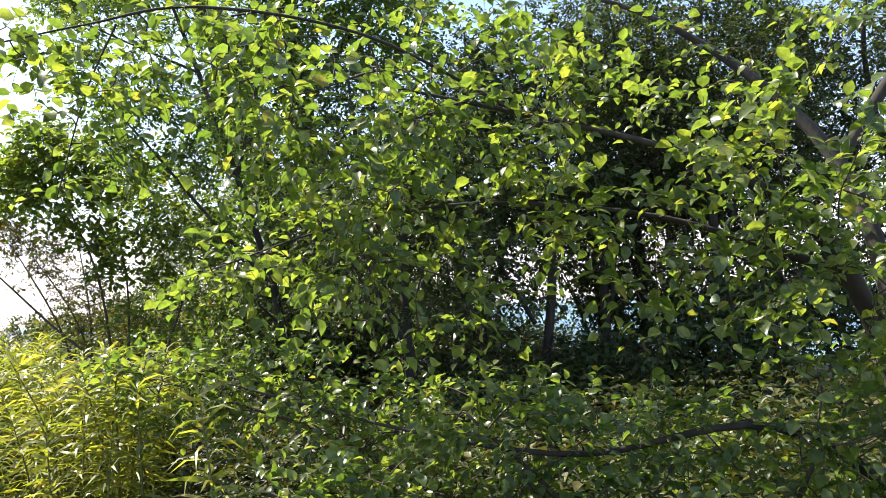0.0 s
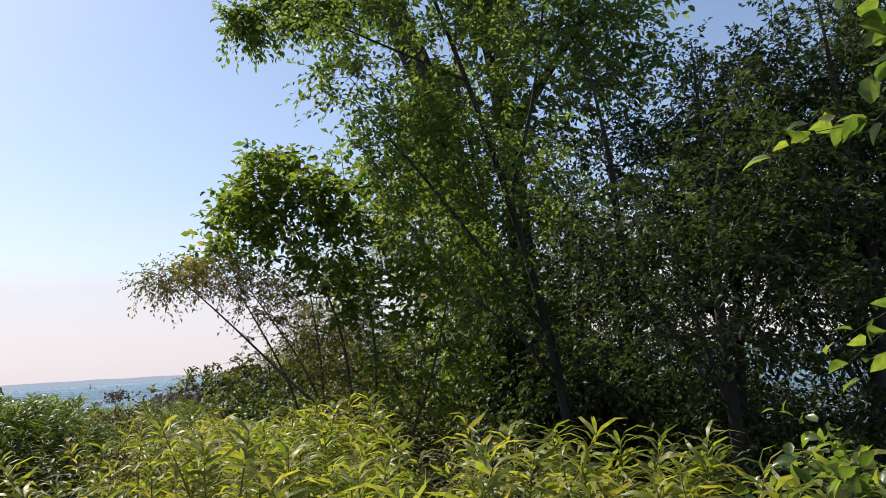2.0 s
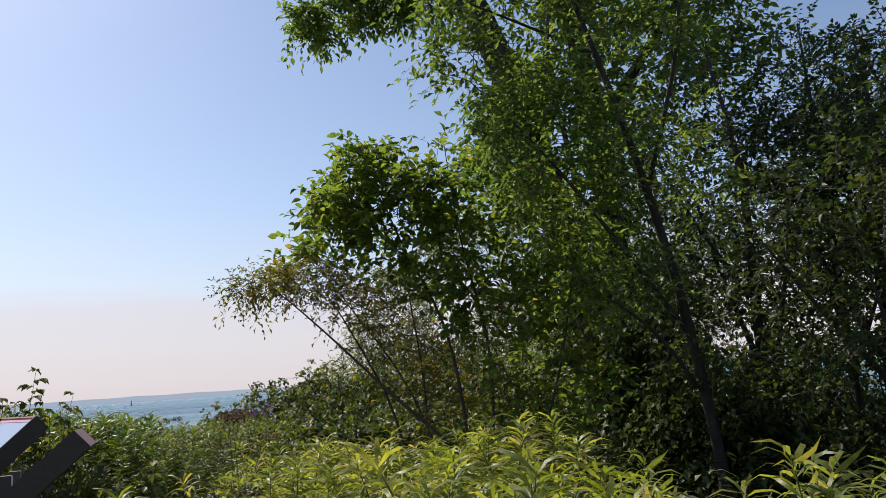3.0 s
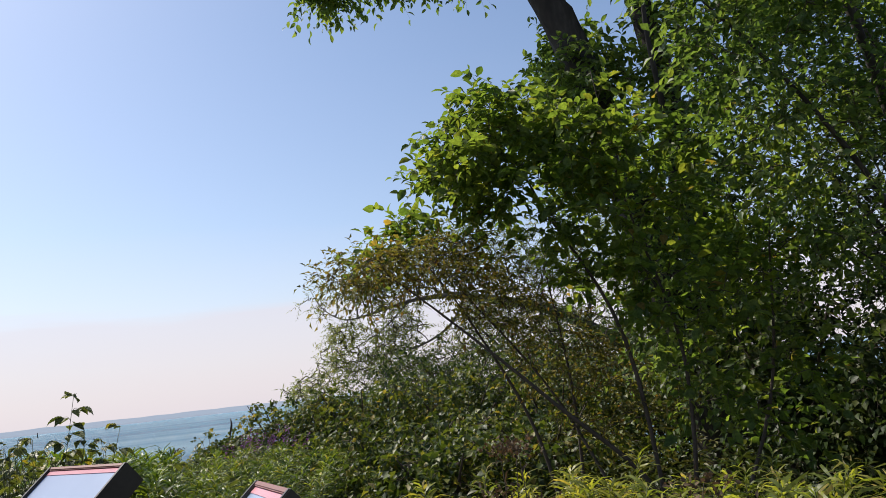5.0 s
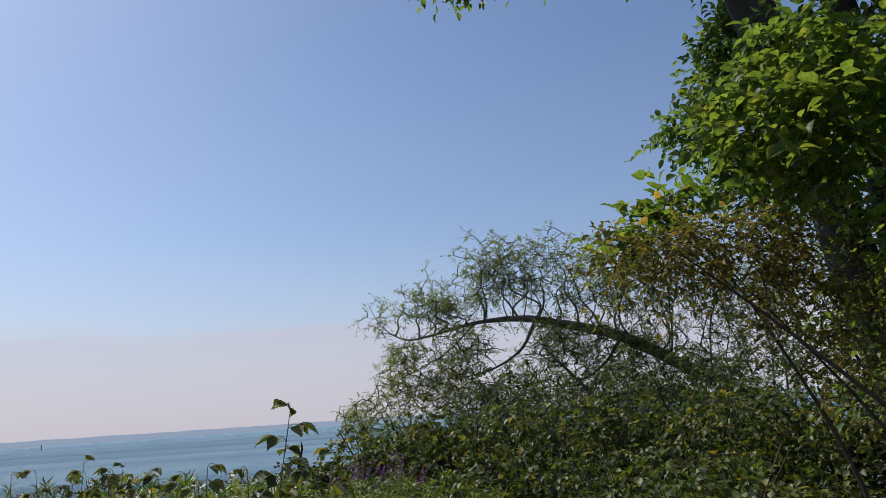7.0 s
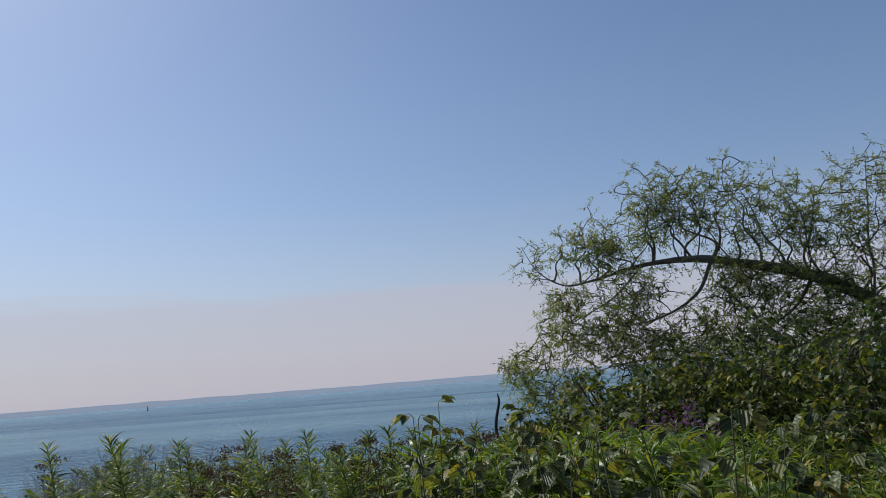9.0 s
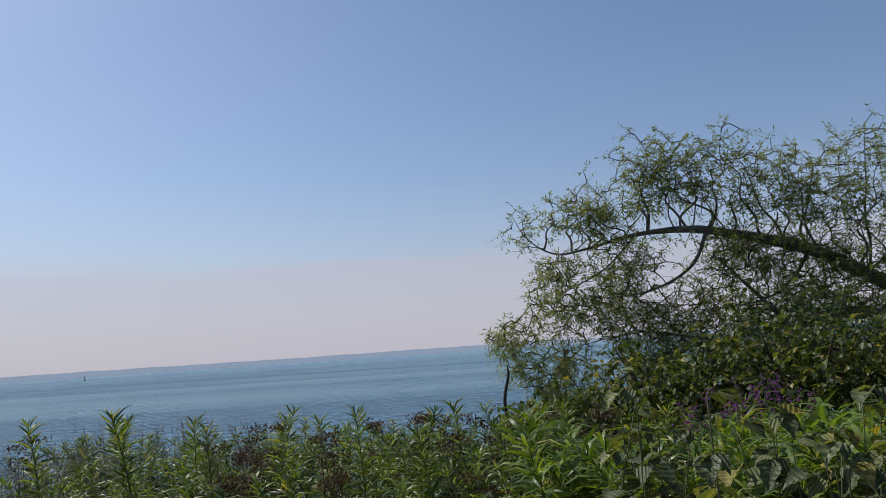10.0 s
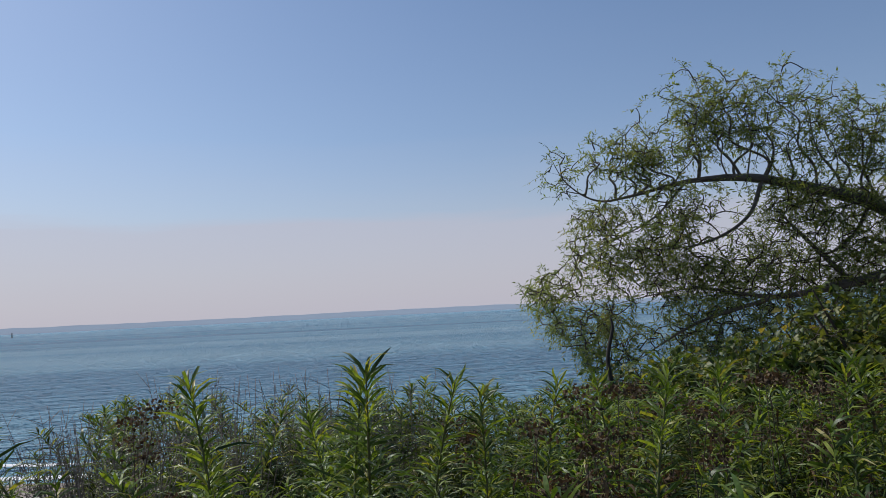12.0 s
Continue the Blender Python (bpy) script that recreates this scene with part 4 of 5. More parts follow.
# ---- field plants ----
def stalk_arrays(rng, height, leaves, leaf_len, leaf_wide, first=0.25, template=T_LANCE, bend=0.05, step=2.4, rise0=0.0):
    """One leafy stalk that stands at the origin: its stem and its leaves."""
    bx, by = rng.normal() * bend, rng.normal() * bend
    line = smooth_line([(0, 0, 0, 0.005), (bx * 0.3, by * 0.3, height * 0.4, 0.0045), (bx, by, height * 0.75, 0.0035), (bx * 1.9, by * 1.9, height, 0.0015)], 3)
    stem = tube_arrays(line, 5)
    u = first + (1 - first) * ((np.arange(leaves) + 0.5) / leaves) ** 0.8
    zs = line[:, 2]
    P = np.stack([np.interp(u * height, zs, line[:, 0]), np.interp(u * height, zs, line[:, 1]), u * height], -1)
    a = np.arange(leaves) * step + rng.random() * 6
    rise = rise0 + 0.3 * (u - 0.4) + 0.5 * np.clip((u - 0.85) / 0.15, 0, 1) ** 1.5 + rng.normal(size=leaves) * 0.15
    D = np.stack([np.cos(a), np.sin(a), rise], -1) + rng.normal(size=(leaves, 3)) * 0.1
    N = np.stack([-np.cos(a) * 0.5, -np.sin(a) * 0.5, np.ones(leaves)], -1) + rng.normal(size=(leaves, 3)) * 0.65
    L = leaf_len * (0.75 + 0.45 * np.sin(np.clip(u, 0, 1) * 2.6)) * (0.8 + 0.4 * rng.random(leaves)) 
    return stem, template.lay(P, D, N, L, leaf_wide * (0.8 + 0.4 * rng.random(leaves))), (P, D, N, L)


def leafy_stalk(x, y, h, kind, leaf_mat, name, label, category, group, turn):
    """A stalk whose leaves are single pieces."""
    stem, _, (P, D, N, L) = kind
    root = tagged(new(name), label, category, group)
    root.matrix_basis = pose(x, y, ground_z(x, y) - 0.02, 0, 0, turn) @ Matrix.Scale(h, 4)
    piece("stem", arrays_mesh("stem", *stem, M_STALK), root)
    steps = np.linspace(L.min(), L.max(), 5)
    shapes = [arrays_mesh("leaf", *T_CREASE.lay([(0, 0, 0)], [(0, 1, 0)], [(0, 0, 1)], q, 0.0082), leaf_mat) for q in steps]
    for p, d, n, q in zip(P, D, N, L):
        ob = piece("leaf", shapes[int(np.argmin(abs(steps - q)))], root)
        yv = Vector(d).normalized()
        xv = yv.cross(Vector(n)).normalized()
        ob.matrix_basis = Matrix.Translation(Vector(p)) @ Matrix((xv, yv, xv.cross(yv))).transposed().to_4x4()


def path_d(x, y):
    """Metres to the right of the line walked."""
    return 0.61 * x + 0.79 * y - 0.13


def place(me_stem, me_leaf, x, y, turn, size, name, label, category, group):
    root = tagged(new(name), label, category, group)
    root.matrix_basis = pose(x, y, ground_z(x, y) - 0.02, random.gauss(0, 3), random.gauss(0, 3), turn) @ Matrix.Scale(size, 4)
    piece("stem", me_stem, root)
    piece("foliage", me_leaf, root)
    return root


def stalk_field(name, label, spots, kinds, leaf_mat, near, group, category):
    """Leafy stalks at (x, y, height): the nearest as things, the rest as one mesh of stuff."""
    rng = np.random.default_rng(len(spots))
    meshes = [(arrays_mesh("stem", *s, M_STALK), arrays_mesh("foliage", *lf, leaf_mat)) for s, lf, _ in kinds]
    far_parts_s, far_parts_l = [], []
    order = sorted(spots, key=lambda s: path_d(s[0], s[1]))
    for i, (x, y, h) in enumerate(order):
        k = int(rng.integers(len(kinds)))
        if i < near:
            place(*meshes[k], x, y, float(rng.random() * 360), h, name, label, category, group)
        else:
            a = rng.random() * 6.28
            lean = rng.normal(size=2) * 0.06
            R = np.array([[math.cos(a), -math.sin(a), lean[0]], [math.sin(a), math.cos(a), lean[1]], [0, 0, 1]])
            for src, dst in ((kinds[k][0], far_parts_s), (kinds[k][1], far_parts_l)):
                dst.append((src[0] @ R.T * h + np.array([x, y, ground_z(x, y) - 0.02]), src[1]))
    if far_parts_l:
        root = tagged(new(name + "_field"), "dense stand of " + label, category, kind="stuff")
        piece("stalkwork", arrays_mesh("stalkwork", *joined(far_parts_s), M_STALK), root, "", "stuff")
        piece("foliage", arrays_mesh("foliage", *joined(far_parts_l), leaf_mat), root, "", "stuff")


def scatter(n, box, keep, h, seed):
    rng = np.random.default_rng(seed)
    out = []
    x0, y0, x1, y1 = box
    for _ in range(n):
        x, y = x0 + (x1 - x0) * rng.random(), y0 + (y1 - y0) * rng.random()
        if keep(x, y):
            c = noise.noise((x * 0.9, y * 0.9, seed))
            if rng.random() < 0.65 + 0.7 * c:
                out.append((x, y, h * (0.85 + 0.2 * rng.random() + 0.16 * c)))
    return out


kind_rng = np.random.default_rng(21)
GOLD = [stalk_arrays(kind_rng, 1.0, 92, 0.1, 0.0125) for _ in range(6)]
GREEN = [stalk_arrays(kind_rng, 1.0, 96, 0.108, 0.0125, 0.12, T_LANCE, 0.11, 2.75, 0.3) for _ in range(6)]
HERO = [stalk_arrays(kind_rng, 1.0, 165, 0.088, 0.01, 0.15, T_LANCE, 0.13, 2.75, 0.4) for _ in range(6)]


def in_gold(x, y):
    d = path_d(x, y)
    if d < 1.15 or y > 7.7 or x > -0.25 * (y - 0.2) or (x > -1.15 and y > 2.6):
        return False
    if x > -1.4 and y > 2.6 and d > 2.6:
        return False
    if x < -4.5 and d < 3.0:
        return False
    if x < -5.0 and y < 7.7:
        return False
    if x > -3.4 and y > 4.8 + 2.6 * max(0, -2.4 - x):
        return False
    return not (x < -2.2 and x > -4.6 and y > 8.2)


gold_spots = scatter(3600, (-8.0, 1.5, 0.6, 8.4), in_gold, 1.24, 5)
gold_spots = [(x, y, h * 0.86) if x < -3.0 and y > 5.8 else (x, y, h * 0.97 if y > 3.6 else h) for x, y, h in gold_spots if not (x > -1.45 and y > 3.4) and not (x > -1.2 and path_d(x, y) < 1.4) and not (x > -4.3 and y > 6.6 and noise.noise((x * 1.7, y * 1.7, 4)) < 0.05)]
gold_spots += [(x, y, h) for x, y, h in scatter(110, (-5.0, 6.3, -3.35, 7.9), lambda x, y: path_d(x, y) > 2.2, 0.96, 15)]
stalk_field("goldenrod", "tall yellow-green goldenrod stalks with narrow drooping leaves", gold_spots, GOLD, M_GOLD, 220, "goldenrod by the path", "wildflower")


def in_green(x, y):
    d = path_d(x, y)
    return d > 1.5 and not (x > -10.2 and d < 2.4) and y < 14.5 + 0.2 * (-x - 8) and -14.4 < x < -6.5 and x > -11.75 - 0.52 * (y - 9.1)


green_spots = scatter(1100, (-14.4, 9.0, -6.5, 15.5), in_green, 0.98, 6)
for wx, wy, wz in ((-11.93, 11.82, 1.63), (-12.0, 11.7, 1.58), (-12.32, 11.48, 1.6), (-12.75, 11.55, 1.57), (-11.77, 12.24, 1.54), (-11.04, 11.5, 1.58), (-10.57, 12.05, 1.53), (-11.5, 11.9, 1.5), (-11.3, 12.2, 1.48),
                   (-10.3, 11.6, 1.5), (-9.9, 12.0, 1.52), (-10.9, 12.5, 1.45), (-9.5, 11.8, 1.5), (-12.1, 12.3, 1.42), (-10.0, 11.2, 1.45), (-9.2, 12.2, 1.5), (-8.8, 11.7, 1.45)):
    leafy_stalk(wx, wy, wz - ground_z(wx, wy), HERO[int(abs(wx * 37)) % 6], M_GREEN, "tall_weed", "tall green weed stalk with rows of narrow pointed leaves", "weed", "tall weeds on the bank", wx * 90)
stalk_field("tall_weed", "tall green weed stalks with narrow pointed leaves", green_spots, GREEN, M_GREEN, 160, "tall weeds on the bank", "weed")
PLUME = [stalk_arrays(kind_rng, 1.0, 84, 0.15, 0.0165, 0.2, T_LANCE, 0.09, 2.75, 0.25) for _ in range(5)]
plume_spots = scatter(620, (-10.5, 9.3, -7.9, 12.4), lambda x, y: path_d(x, y) > 2.7 and y < 11.4 and not (x < -9.6 and y > 10.9), 1.16, 12)
stalk_field("plume_weed", "bright green weed with long arching narrow leaves", plume_spots, PLUME, M_PLUME, 110, "arching weeds on the bank", "weed")
low_spots = scatter(1900, (-16.0, 9.0, -6.5, 17.0), lambda x, y: path_d(x, y) > 1.5 and not (x < -13.2 and y > 14.2 + 0.6 * (x + 13.2)) and x > -11.9 - 0.52 * (y - 9.1), 0.8, 8)
stalk_field("low_weed", "knee-high green weed stalks with narrow leaves", low_spots, GREEN, M_LOW_SHADED, 0, "low weeds", "weed")


# ---- low bushes of the thicket, its shade put into their dark leaf colour ----
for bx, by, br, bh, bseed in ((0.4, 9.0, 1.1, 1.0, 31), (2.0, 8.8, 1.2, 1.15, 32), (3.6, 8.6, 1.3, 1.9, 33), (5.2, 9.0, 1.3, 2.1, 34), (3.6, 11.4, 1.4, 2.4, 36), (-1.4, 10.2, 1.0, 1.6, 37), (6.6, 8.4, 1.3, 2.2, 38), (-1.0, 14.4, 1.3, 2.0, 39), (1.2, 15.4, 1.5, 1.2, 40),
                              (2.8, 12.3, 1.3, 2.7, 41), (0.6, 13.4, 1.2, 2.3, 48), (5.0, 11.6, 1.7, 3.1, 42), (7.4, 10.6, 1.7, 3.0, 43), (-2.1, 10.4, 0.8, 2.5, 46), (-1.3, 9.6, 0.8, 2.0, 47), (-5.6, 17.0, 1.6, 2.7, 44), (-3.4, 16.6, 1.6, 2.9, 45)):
    vine_bush(bx, by, br, bh, bseed, 1.3, 0.075, M_SHADED)


def undergrowth():
    """Low leaves and blades that cover the soil of the bank."""
    rng = np.random.default_rng(77)
    n = 150000
    x = np.concatenate([-20 + 24 * rng.random(n), -3.5 + 7 * rng.random(30000)])
    y = np.concatenate([1.5 + 18 * rng.random(n), 1.5 + 5 * rng.random(30000)])
    ok = (path_d(x, y) > 1.0) & (y < 19) & ((x > -13.4) | (y < 14.0 + 0.6 * (x + 13.4)))
    x, y = x[ok], y[ok]
    z = np.array([ground_z(a, b) for a, b in zip(x, y)]) + np.where(x < -6, 0.4, 0.75) * rng.random(len(x)) ** 1.6
    a = rng.random(len(x)) * 6.28
    D = np.stack([np.cos(a), np.sin(a), rng.normal(size=len(x)) * 0.4], -1)
    N = np.stack([rng.normal(size=len(x)) * 0.4, rng.normal(size=len(x)) * 0.4, np.ones(len(x))], -1)
    v, f = T_SMALL.lay(np.stack([x, y, z], -1), D, N, 0.06 + 0.07 * rng.random(len(x)), 0.02 + 0.035 * rng.random(len(x)))
    tagged(new("undergrowth", arrays_mesh("undergrowth", v, f, M_UNDER)), "low tangled green undergrowth covering the bank", "undergrowth", kind="stuff")


undergrowth()

# ---- raspberry canes ----
T_PLEAT = Template([(0, 0, 0)] + [(0.05 + 0.08 * i, w, (0.022 if i % 2 else -0.012) - 0.012 * max(0, i - 6)) for i, w in enumerate((0.2, 0.33, 0.42, 0.48, 0.5, 0.49, 0.45, 0.39, 0.31, 0.22, 0.13))] + [(1, 0, -0.12)], 0.4)


def compound_leaf(size, rng):
    """Three pleated leaflets on one stalk, along +y."""
    parts = [tube_arrays(smooth_line([(0, 0, 0, 0.0018), (0, size * 0.25, 0.012, 0.0014), (0, size * 0.48, 0.0, 0.001)], 3), 4)]
    for sx, at_y, d, k in ((0, 0.48, (0, 1, -1.1), 1.0), (1, 0.36, (0.85, 0.45, -0.9), 0.8), (-1, 0.36, (-0.85, 0.45, -0.9), 0.8)):
        dd = np.array([d]) + rng.normal(size=(1, 3)) * 0.1
        parts.append(T_PLEAT.lay([(0, size * at_y, 0.0)], dd, [(0.15 * sx, 0.1, 1)], size * k, size * 0.72 * k))
    return arrays_mesh("leaf", *joined(parts), M_RASP, False)


rasp_rng = np.random.default_rng(9)
RASP = [compound_leaf(z, rasp_rng) for z in (0.068, 0.084, 0.1, 0.116)]


def raspberry(x, y, h, lean=(0.0, 0.0), leaves=10, grow=0, first=0.35):
    g = ground_z(x, y) - 0.02
    root = tagged(new("raspberry_cane"), "tall raspberry cane with broad pleated drooping green leaves", "raspberry plant", "raspberry canes")
    root.location = (x - lean[0], y - lean[1], g)
    line = smooth_line([(0, 0, 0, 0.0045), (lean[0] * 0.2, lean[1] * 0.2, h * 0.4, 0.004), (lean[0] * 0.6, lean[1] * 0.6, h * 0.75, 0.003), (lean[0], lean[1], h, 0.0016)], 4)
    piece("cane", arrays_mesh("cane", *tube_arrays(line, 6), M_STALK), root)
    a = rasp_rng.random() * 6
    for i in range(leaves):
        u = first + (1 - first) * (i + 0.5) / leaves if i < leaves - 1 else 1.0
        p = [np.interp(u * h, line[:, 2], line[:, k]) for k in (0, 1)] + [u * h]
        a += 2.3 + rasp_rng.normal() * 0.3
        me = RASP[min(3, max(0, grow + int((1.05 - u) * 6 + rasp_rng.random() * 1.5)))]
        ob = piece("leaf", me, root)
        ob.matrix_basis = pose(*p, 14 + 25 * (u - 0.6) + rasp_rng.normal() * 12, rasp_rng.normal() * 12, math.degrees(a))


raspberry(-7.24, 8.06, 1.7, (0.16, 0.0), 14, 1, 0.6)
for _ in range(64):
    rx = -9.3 + 2.2 * rasp_rng.random()
    ry = (1.45 + 0.85 * rasp_rng.random() - 0.61 * rx + 0.13) / 0.79
    raspberry(rx, ry, 1.24 + 0.28 * rasp_rng.random(), (rasp_rng.normal() * 0.12, rasp_rng.normal() * 0.12), 11)
for rx, ry, rh in ((-7.75, 8.2, 1.42), (-7.85, 8.15, 1.36), (-8.1, 8.35, 1.34), (-8.5, 8.9, 1.42), (-8.3, 8.6, 1.3), (-8.9, 9.0, 1.4), (-6.75, 8.3, 1.25), (-7.45, 8.45, 1.2), (-6.4, 8.6, 1.25)):
    raspberry(rx, ry, rh, (0.1, 0.0), 8)


# ---- purple flowers ----
def aster(x, y, h, seed):
    rng = np.random.default_rng(seed)
    root = tagged(new("purple_aster"), "clump of purple wild flowers on thin stems", "wildflower", "purple flowers")
    root.location = (x, y, ground_z(x, y) - 0.02)
    stems, heads = [], []
    for i in range(9):
        a, r = rng.random() * 6.28, 0.05 + 0.16 * rng.random()
        top = np.array([r * math.cos(a), r * math.sin(a), h * (0.75 + 0.3 * rng.random())])
        stems.append(tube_arrays(smooth_line([(0, 0, 0, 0.003), (top[0] * 0.4, top[1] * 0.4, top[2] * 0.6, 0.0025), (*top, 0.0015)], 3), 4))
        heads.append([top + rng.normal(size=3) * np.array([0.016, 0.016, 0.01]) - np.array([0, 0, 0.012 * k]) for k in range(8)])
    for st in stems:
        piece("stem", arrays_mesh("stem", *st, M_STALK), root)
    leaves = np.array([(rng.normal() * 0.1, rng.normal() * 0.1, h * (0.2 + 0.65 * rng.random())) for _ in range(60)])
    d = unit(rng.normal(size=(60, 3)) * np.array([1, 1, 0.3]))
    piece("foliage", arrays_mesh("foliage", *T_LANCE.lay(leaves, d, np.tile([0, 0, 1.0], (60, 1)), 0.09, 0.02), M_UNDER), root)
    petal = Template([(0, 0.12, 0), (0.6, 0.5, 0.05), (1, 0, 0)])
    for spike in heads:
        rosettes = []
        for c in spike:
            ang = np.arange(6) / 6 * 6.28
            tilt = rng.normal(size=2) * 0.5
            dd = np.stack([np.cos(ang), np.sin(ang), 0.25 + tilt[0] * np.cos(ang) + tilt[1] * np.sin(ang)], -1)
            rosettes.append(petal.lay(np.tile(c, (6, 1)), dd, np.tile([0, 0, 1.0], (6, 1)), 0.016, 0.009))
        piece("flower_spike", arrays_mesh("flower_spike", *joined(rosettes), M_PETAL), root, "purple petals")



for i, (ax, ay, ah) in enumerate(((-7.86, 13.6, 1.2), (-7.7, 13.5, 1.16), (-7.55, 13.7, 1.2), (-8.05, 13.7, 1.12), (-8.2, 13.6, 1.08), (-7.4, 13.6, 1.1), (-7.25, 13.8, 1.08), (-7.95, 13.4, 1.1))):
    aster(ax, ay, ah, 300 + i)


# ---- dead stalks ----
def dead_plant(x, y, h, seed, heads):
    rng = np.random.default_rng(seed)
    root = tagged(new("dried_weed"), "dried brown weed with dark seed heads" if heads else "wispy grey leafless weed with many thin stems", "weed", "dead weeds")
    root.location = (x, y, ground_z(x, y) - 0.02)
    stems, tips = [], []
    for i in range(5 if heads else 42):
        a, r = rng.random() * 6.28, (0.08 if heads else 0.32) * (0.3 + rng.random())
        top = np.array([r * math.cos(a), r * math.sin(a), h * (0.7 + 0.3 * rng.random())])
        bow = np.array([rng.normal(), rng.normal(), 0]) * 0.05
        stems.append(tube_arrays(smooth_line([(0, 0, 0, 0.004), (*(top * 0.5 + bow), 0.003), (*top, 0.0012)], 4), 4))
        tips.append(top)
        for _ in range(0 if heads else 7):
            u = 0.35 + 0.6 * rng.random()
            b = top * u + bow * 2 * u * (1 - u)
            e = b + np.array([rng.normal() * 0.08, rng.normal() * 0.08, 0.1 * rng.random() + 0.02])
            stems.append(tube_arrays(smooth_line([(*b, 0.0018), (*((b + e) / 2), 0.0014), (*e, 0.0008)], 2), 3))
    piece("stem", arrays_mesh("stem", *joined(stems), M_DEAD if not heads else M_TWIG), root)
    if heads:
        P = np.vstack([t + rng.normal(size=(60, 3)) * np.array([0.04, 0.04, 0.014]) for t in tips])
        piece("seed_head", arrays_mesh("seed_head", *T_SMALL.lay(P, rng.normal(size=P.shape), rng.normal(size=P.shape), 0.02, 0.013), M_DRY), root, "dark brown seed clusters", "stuff")
        u = rng.random(16)
        P = np.stack([rng.normal(size=16) * 0.04, rng.normal(size=16) * 0.04, h * (0.3 + 0.6 * u)], -1)
        piece("foliage", arrays_mesh("foliage", *T_LANCE.lay(P, rng.normal(size=P.shape) - np.array([0, 0, 0.5]), np.tile([0, 0, 1.0], (16, 1)), 0.08, 0.012), M_DRY), root, "withered brown leaves")


for i, (dx, dy, dh) in enumerate(((-11.2, 11.6, 1.2), (-11.0, 11.8, 1.15), (-11.35, 11.9, 1.18), (-10.75, 11.7, 1.22), (-10.2, 11.9, 1.3), (-10.05, 12.1, 1.25), (-12.8, 12.0, 1.3), (-9.6, 12.4, 1.2), (-10.4, 12.6, 1.1), (-9.2, 11.4, 1.25), (-11.25, 11.55, 1.22), (-11.1, 11.7, 1.24), (-11.15, 11.45, 1.18), (-9.8, 11.3, 1.1), (-9.4, 10.9, 1.05), (-8.9, 11.2, 1.1), (-8.5, 11.6, 1.15), (-9.9, 12.8, 1.2), (-9.0, 12.6, 1.2), (-8.3, 12.2, 1.1), (-10.6, 11.2, 1.0), (-4.3, 5.6, 1.3), (-4.7, 6.4, 1.4), (-10.2, 12.4, 1.25), (-9.7, 12.0, 1.15), (-10.8, 12.1, 1.2), (-9.3, 13.0, 1.25), (-10.1, 13.2, 1.2), (-8.7, 12.8, 1.15), (-8.9, 13.6, 1.2), (-10.7, 13.0, 1.15), (-11.6, 12.8, 1.1))):
    dead_plant(dx, dy, dh, 400 + i, True)
for i, (dx, dy, dh) in enumerate(((-13.2, 13.7, 1.3), (-12.5, 13.9, 1.3), (-13.9, 13.6, 1.15), (-13.5, 13.0, 1.2), (-12.0, 14.2, 1.25), (-12.8, 13.2, 1.32), (-14.1, 13.2, 0.95), (-13.0, 12.7, 1.2))):
    dead_plant(dx, dy, dh, 500 + i, False)

snag = tagged(new("dead_stick"), "bare dark dead stick standing in the bushes", "dead branch")
snag.location = (-9.76, 18.1, ground_z(-9.76, 18.1) - 0.05)
piece("stick", arrays_mesh("stick", *tube_arrays(smooth_line([(0, 0, 0, 0.035), (0.02, 0, 0.95, 0.03), (-0.03, 0, 1.45, 0.026), (0.05, 0, 1.82, 0.02), (0.04, 0, 1.96, 0.009)], 4), 7), M_BARK), snag)


# ---- reading panels by the path ----
def box_arrays(x0, y0, z0, x1, y1, z1, bevel=0.004):
    bm = bmesh.new()
    bmesh.ops.create_cube(bm, size=1)
    bmesh.ops.scale(bm, vec=(x1 - x0, y1 - y0, z1 - z0), verts=bm.verts)
    bmesh.ops.translate(bm, vec=((x0 + x1) / 2, (y0 + y1) / 2, (z0 + z1) / 2), verts=bm.verts)
    bmesh.ops.bevel(bm, geom=bm.edges[:], offset=bevel, segments=2, affect="EDGES")
    return bm


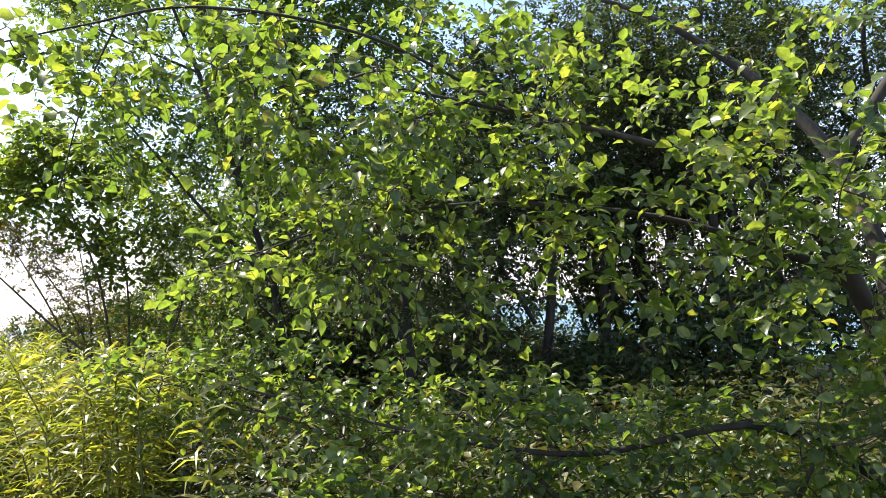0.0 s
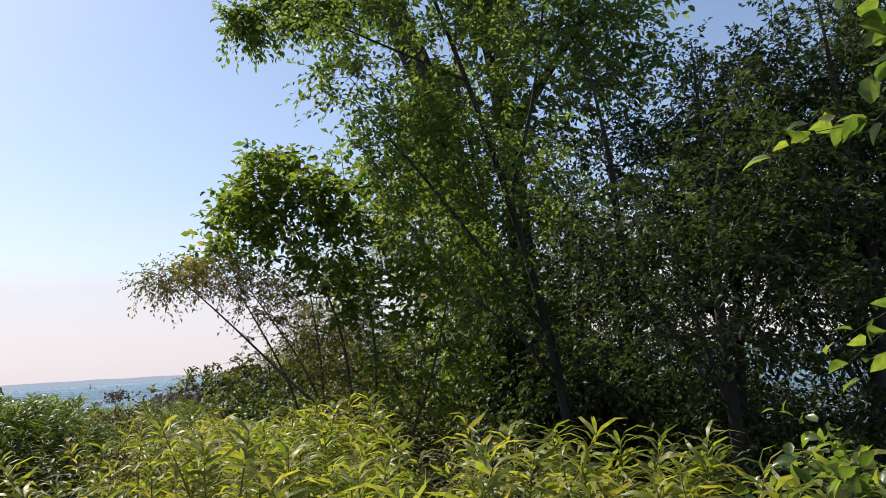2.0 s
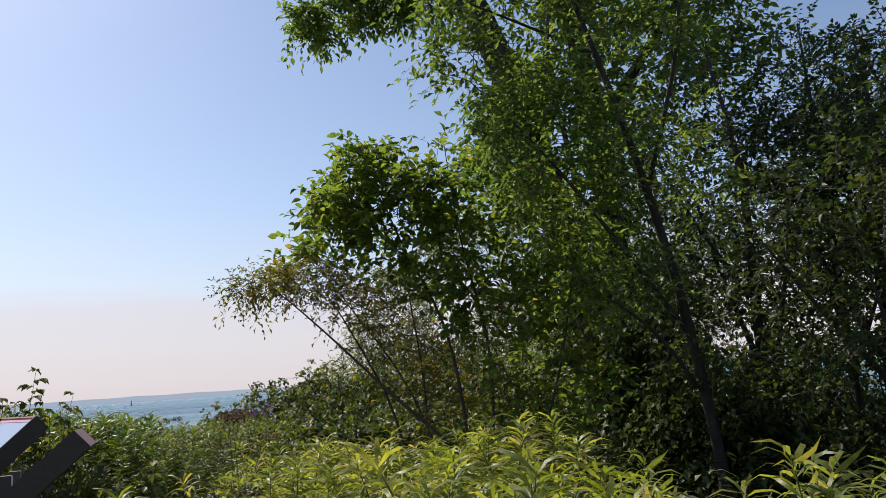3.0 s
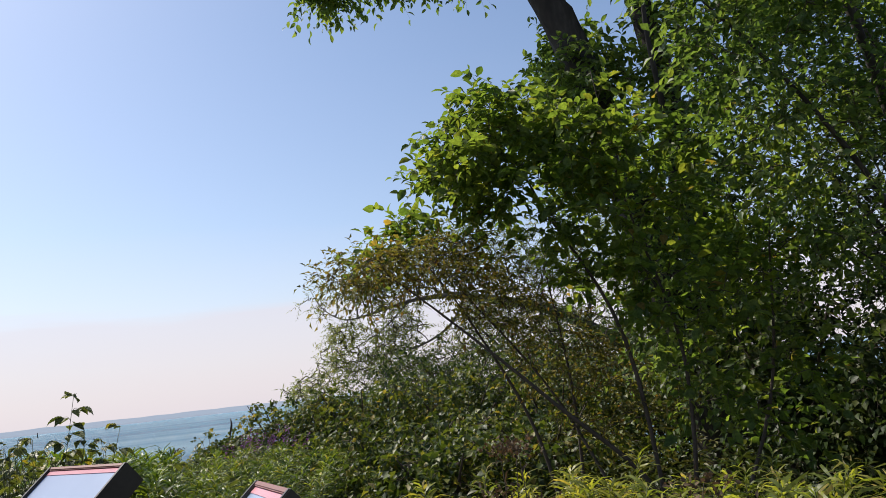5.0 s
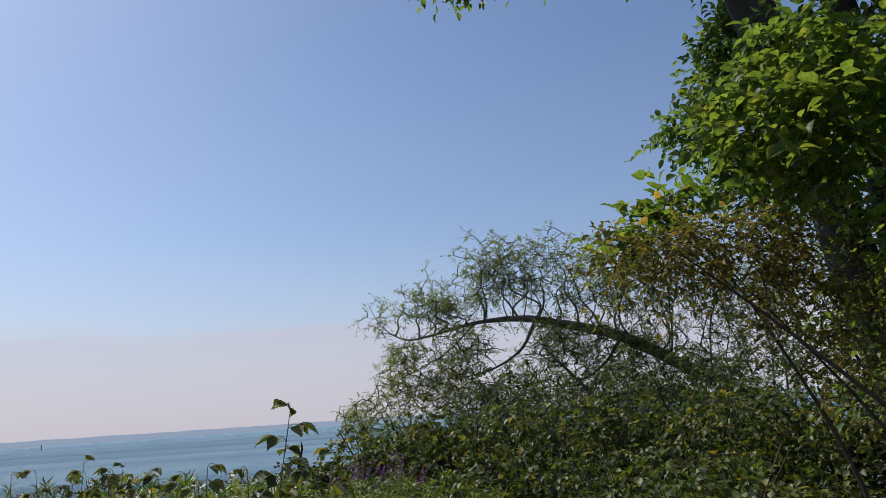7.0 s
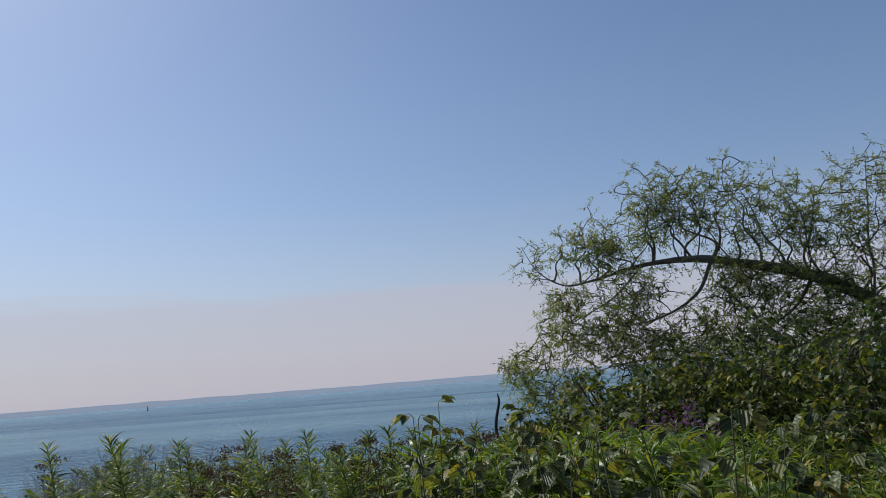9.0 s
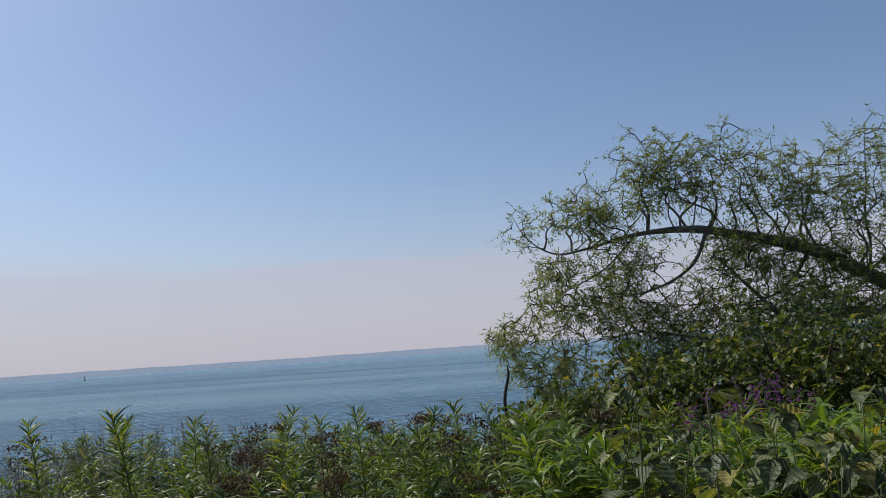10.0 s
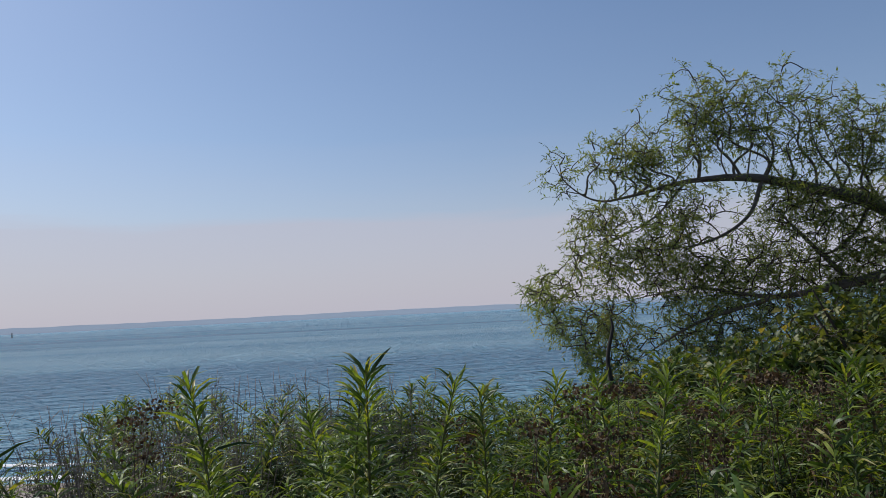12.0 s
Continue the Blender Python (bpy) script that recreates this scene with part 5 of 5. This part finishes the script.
def reading_panel(right, left, width, tilt):
    """A sloped panel on two posts; right and left are the ends of its far upper edge."""
    r, l = Vector(right), Vector(left)
    mid = (r + l) / 2
    turn = math.degrees(math.atan2(r.y - l.y, r.x - l.x))
    g = ground_z(mid.x, mid.y)
    root = tagged(new("reading_panel"), "sloped outdoor reading panel in a dark frame, pale print", "sign", "reading panels")
    root.matrix_basis = pose(mid.x, mid.y, g - 0.02, 0, 0, turn)
    top, w, dep, th = mid.z - g + 0.02, width / 2, 0.62, 0.11
    slope = pose(0, 0, top, tilt, 0, 0)

    def slanted(name, bm, mat, label=""):
        bmesh.ops.transform(bm, matrix=slope, verts=bm.verts)
        return bm_piece(name, bm, mat, root, label)

    slanted("backing", box_arrays(-w + 0.02, -dep + 0.02, -th, w - 0.02, -0.02, -0.012), M_FRAME)
    slanted("board", box_arrays(-w + 0.02, -dep + 0.02, -0.012, w - 0.02, -0.02, -0.004, 0.001), M_BOARD, "pale blue printed face")
    for x0, x1 in ((-w, -w + 0.022), (w - 0.022, w)):
        slanted("side_rail", box_arrays(x0, -dep, -th - 0.005, x1, 0, 0.01), M_FRAME)
    slanted("rear_rail", box_arrays(-w + 0.022, -0.022, -th - 0.003, w - 0.022, -0.001, 0.008), M_RIM, "red-brown upper rim")
    slanted("front_rail", box_arrays(-w + 0.022, -dep + 0.001, -th - 0.003, w - 0.022, -dep + 0.022, 0.008), M_FRAME)
    slanted("header", box_arrays(-w + 0.024, -0.048, -0.004, w - 0.024, -0.024, -0.001, 0.0005), M_HEAD, "red printed band")
    for i in range(9):
        y = -0.2 - i * 0.03
        slanted("text_line", box_arrays(-w + 0.06, y, -0.004, -w + 0.06 + 0.2 + 0.05 * ((i * 7) % 3), y + 0.012, -0.0015, 0.0004), M_INK, "white line of print")
    for px in (-w * 0.6, w * 0.6):
        bm_piece("post", box_arrays(px - 0.03, -0.36, 0, px + 0.03, -0.3, top - 0.2), M_FRAME, root)
    return root


reading_panel((-6.39, 6.98, 1.57), (-6.98, 7.37, 1.57), 0.7, 42)
reading_panel((-5.37, 5.92, 1.48), (-5.61, 6.34, 1.5), 0.46, 42)


# ---- far channel marker and the wash on the beach ----
marker = tagged(new("channel_marker"), "small dark channel marker post far out on the lake", "buoy")
marker.location = (-343.0, 560.0, WATER - 1)
piece("float", arrays_mesh("float", *tube_arrays(smooth_line([(0, 0, 0, 0.8), (0, 0, 1.1, 0.85), (0, 0, 1.5, 0.6)], 3), 10), M_FRAME), marker)
piece("post", arrays_mesh("post", *tube_arrays(smooth_line([(0, 0, 1.3, 0.4), (0, 0, 3.2, 0.35), (0, 0, 4.6, 0.28)], 3), 8), M_FRAME), marker)
M_FOAM = rough_material("white_foam", [(0.3, (0.6, 0.62, 0.62)), (0.7, (0.8, 0.8, 0.8))], 9, 0.7, 0.01)


def foam_line(offset, x0, x1, wide, seed):
    n = 160
    v, f = [], []
    for i in range(n + 1):
        x = x0 + (x1 - x0) * i / n
        y = shore_y(x) + offset + 0.35 * noise.noise((x * 0.35, seed, 0)) + 0.1 * noise.noise((x * 1.7, seed, 3))
        w = max(0.01, wide * (0.55 + 0.9 * noise.noise((x * 0.8, seed, 9))))
        for dy, dz in ((-w, 0.006), (0, 0.05), (w * 0.7, 0.006)):
            v.append((x, y + dy, WATER + dz))
    for i in range(n):
        for k in range(2):
            f.append((i * 3 + k, i * 3 + 3 + k, i * 3 + 4 + k, i * 3 + 1 + k))
    tagged(new("wave_foam", arrays_mesh("wave_foam", v, f, M_FOAM)), "thin line of white foam where ripples meet the beach", "foam", kind="stuff")


foam_line(0.25, -34, -12, 0.16, 1.0)
foam_line(1.5, -34, -14, 0.1, 5.0)
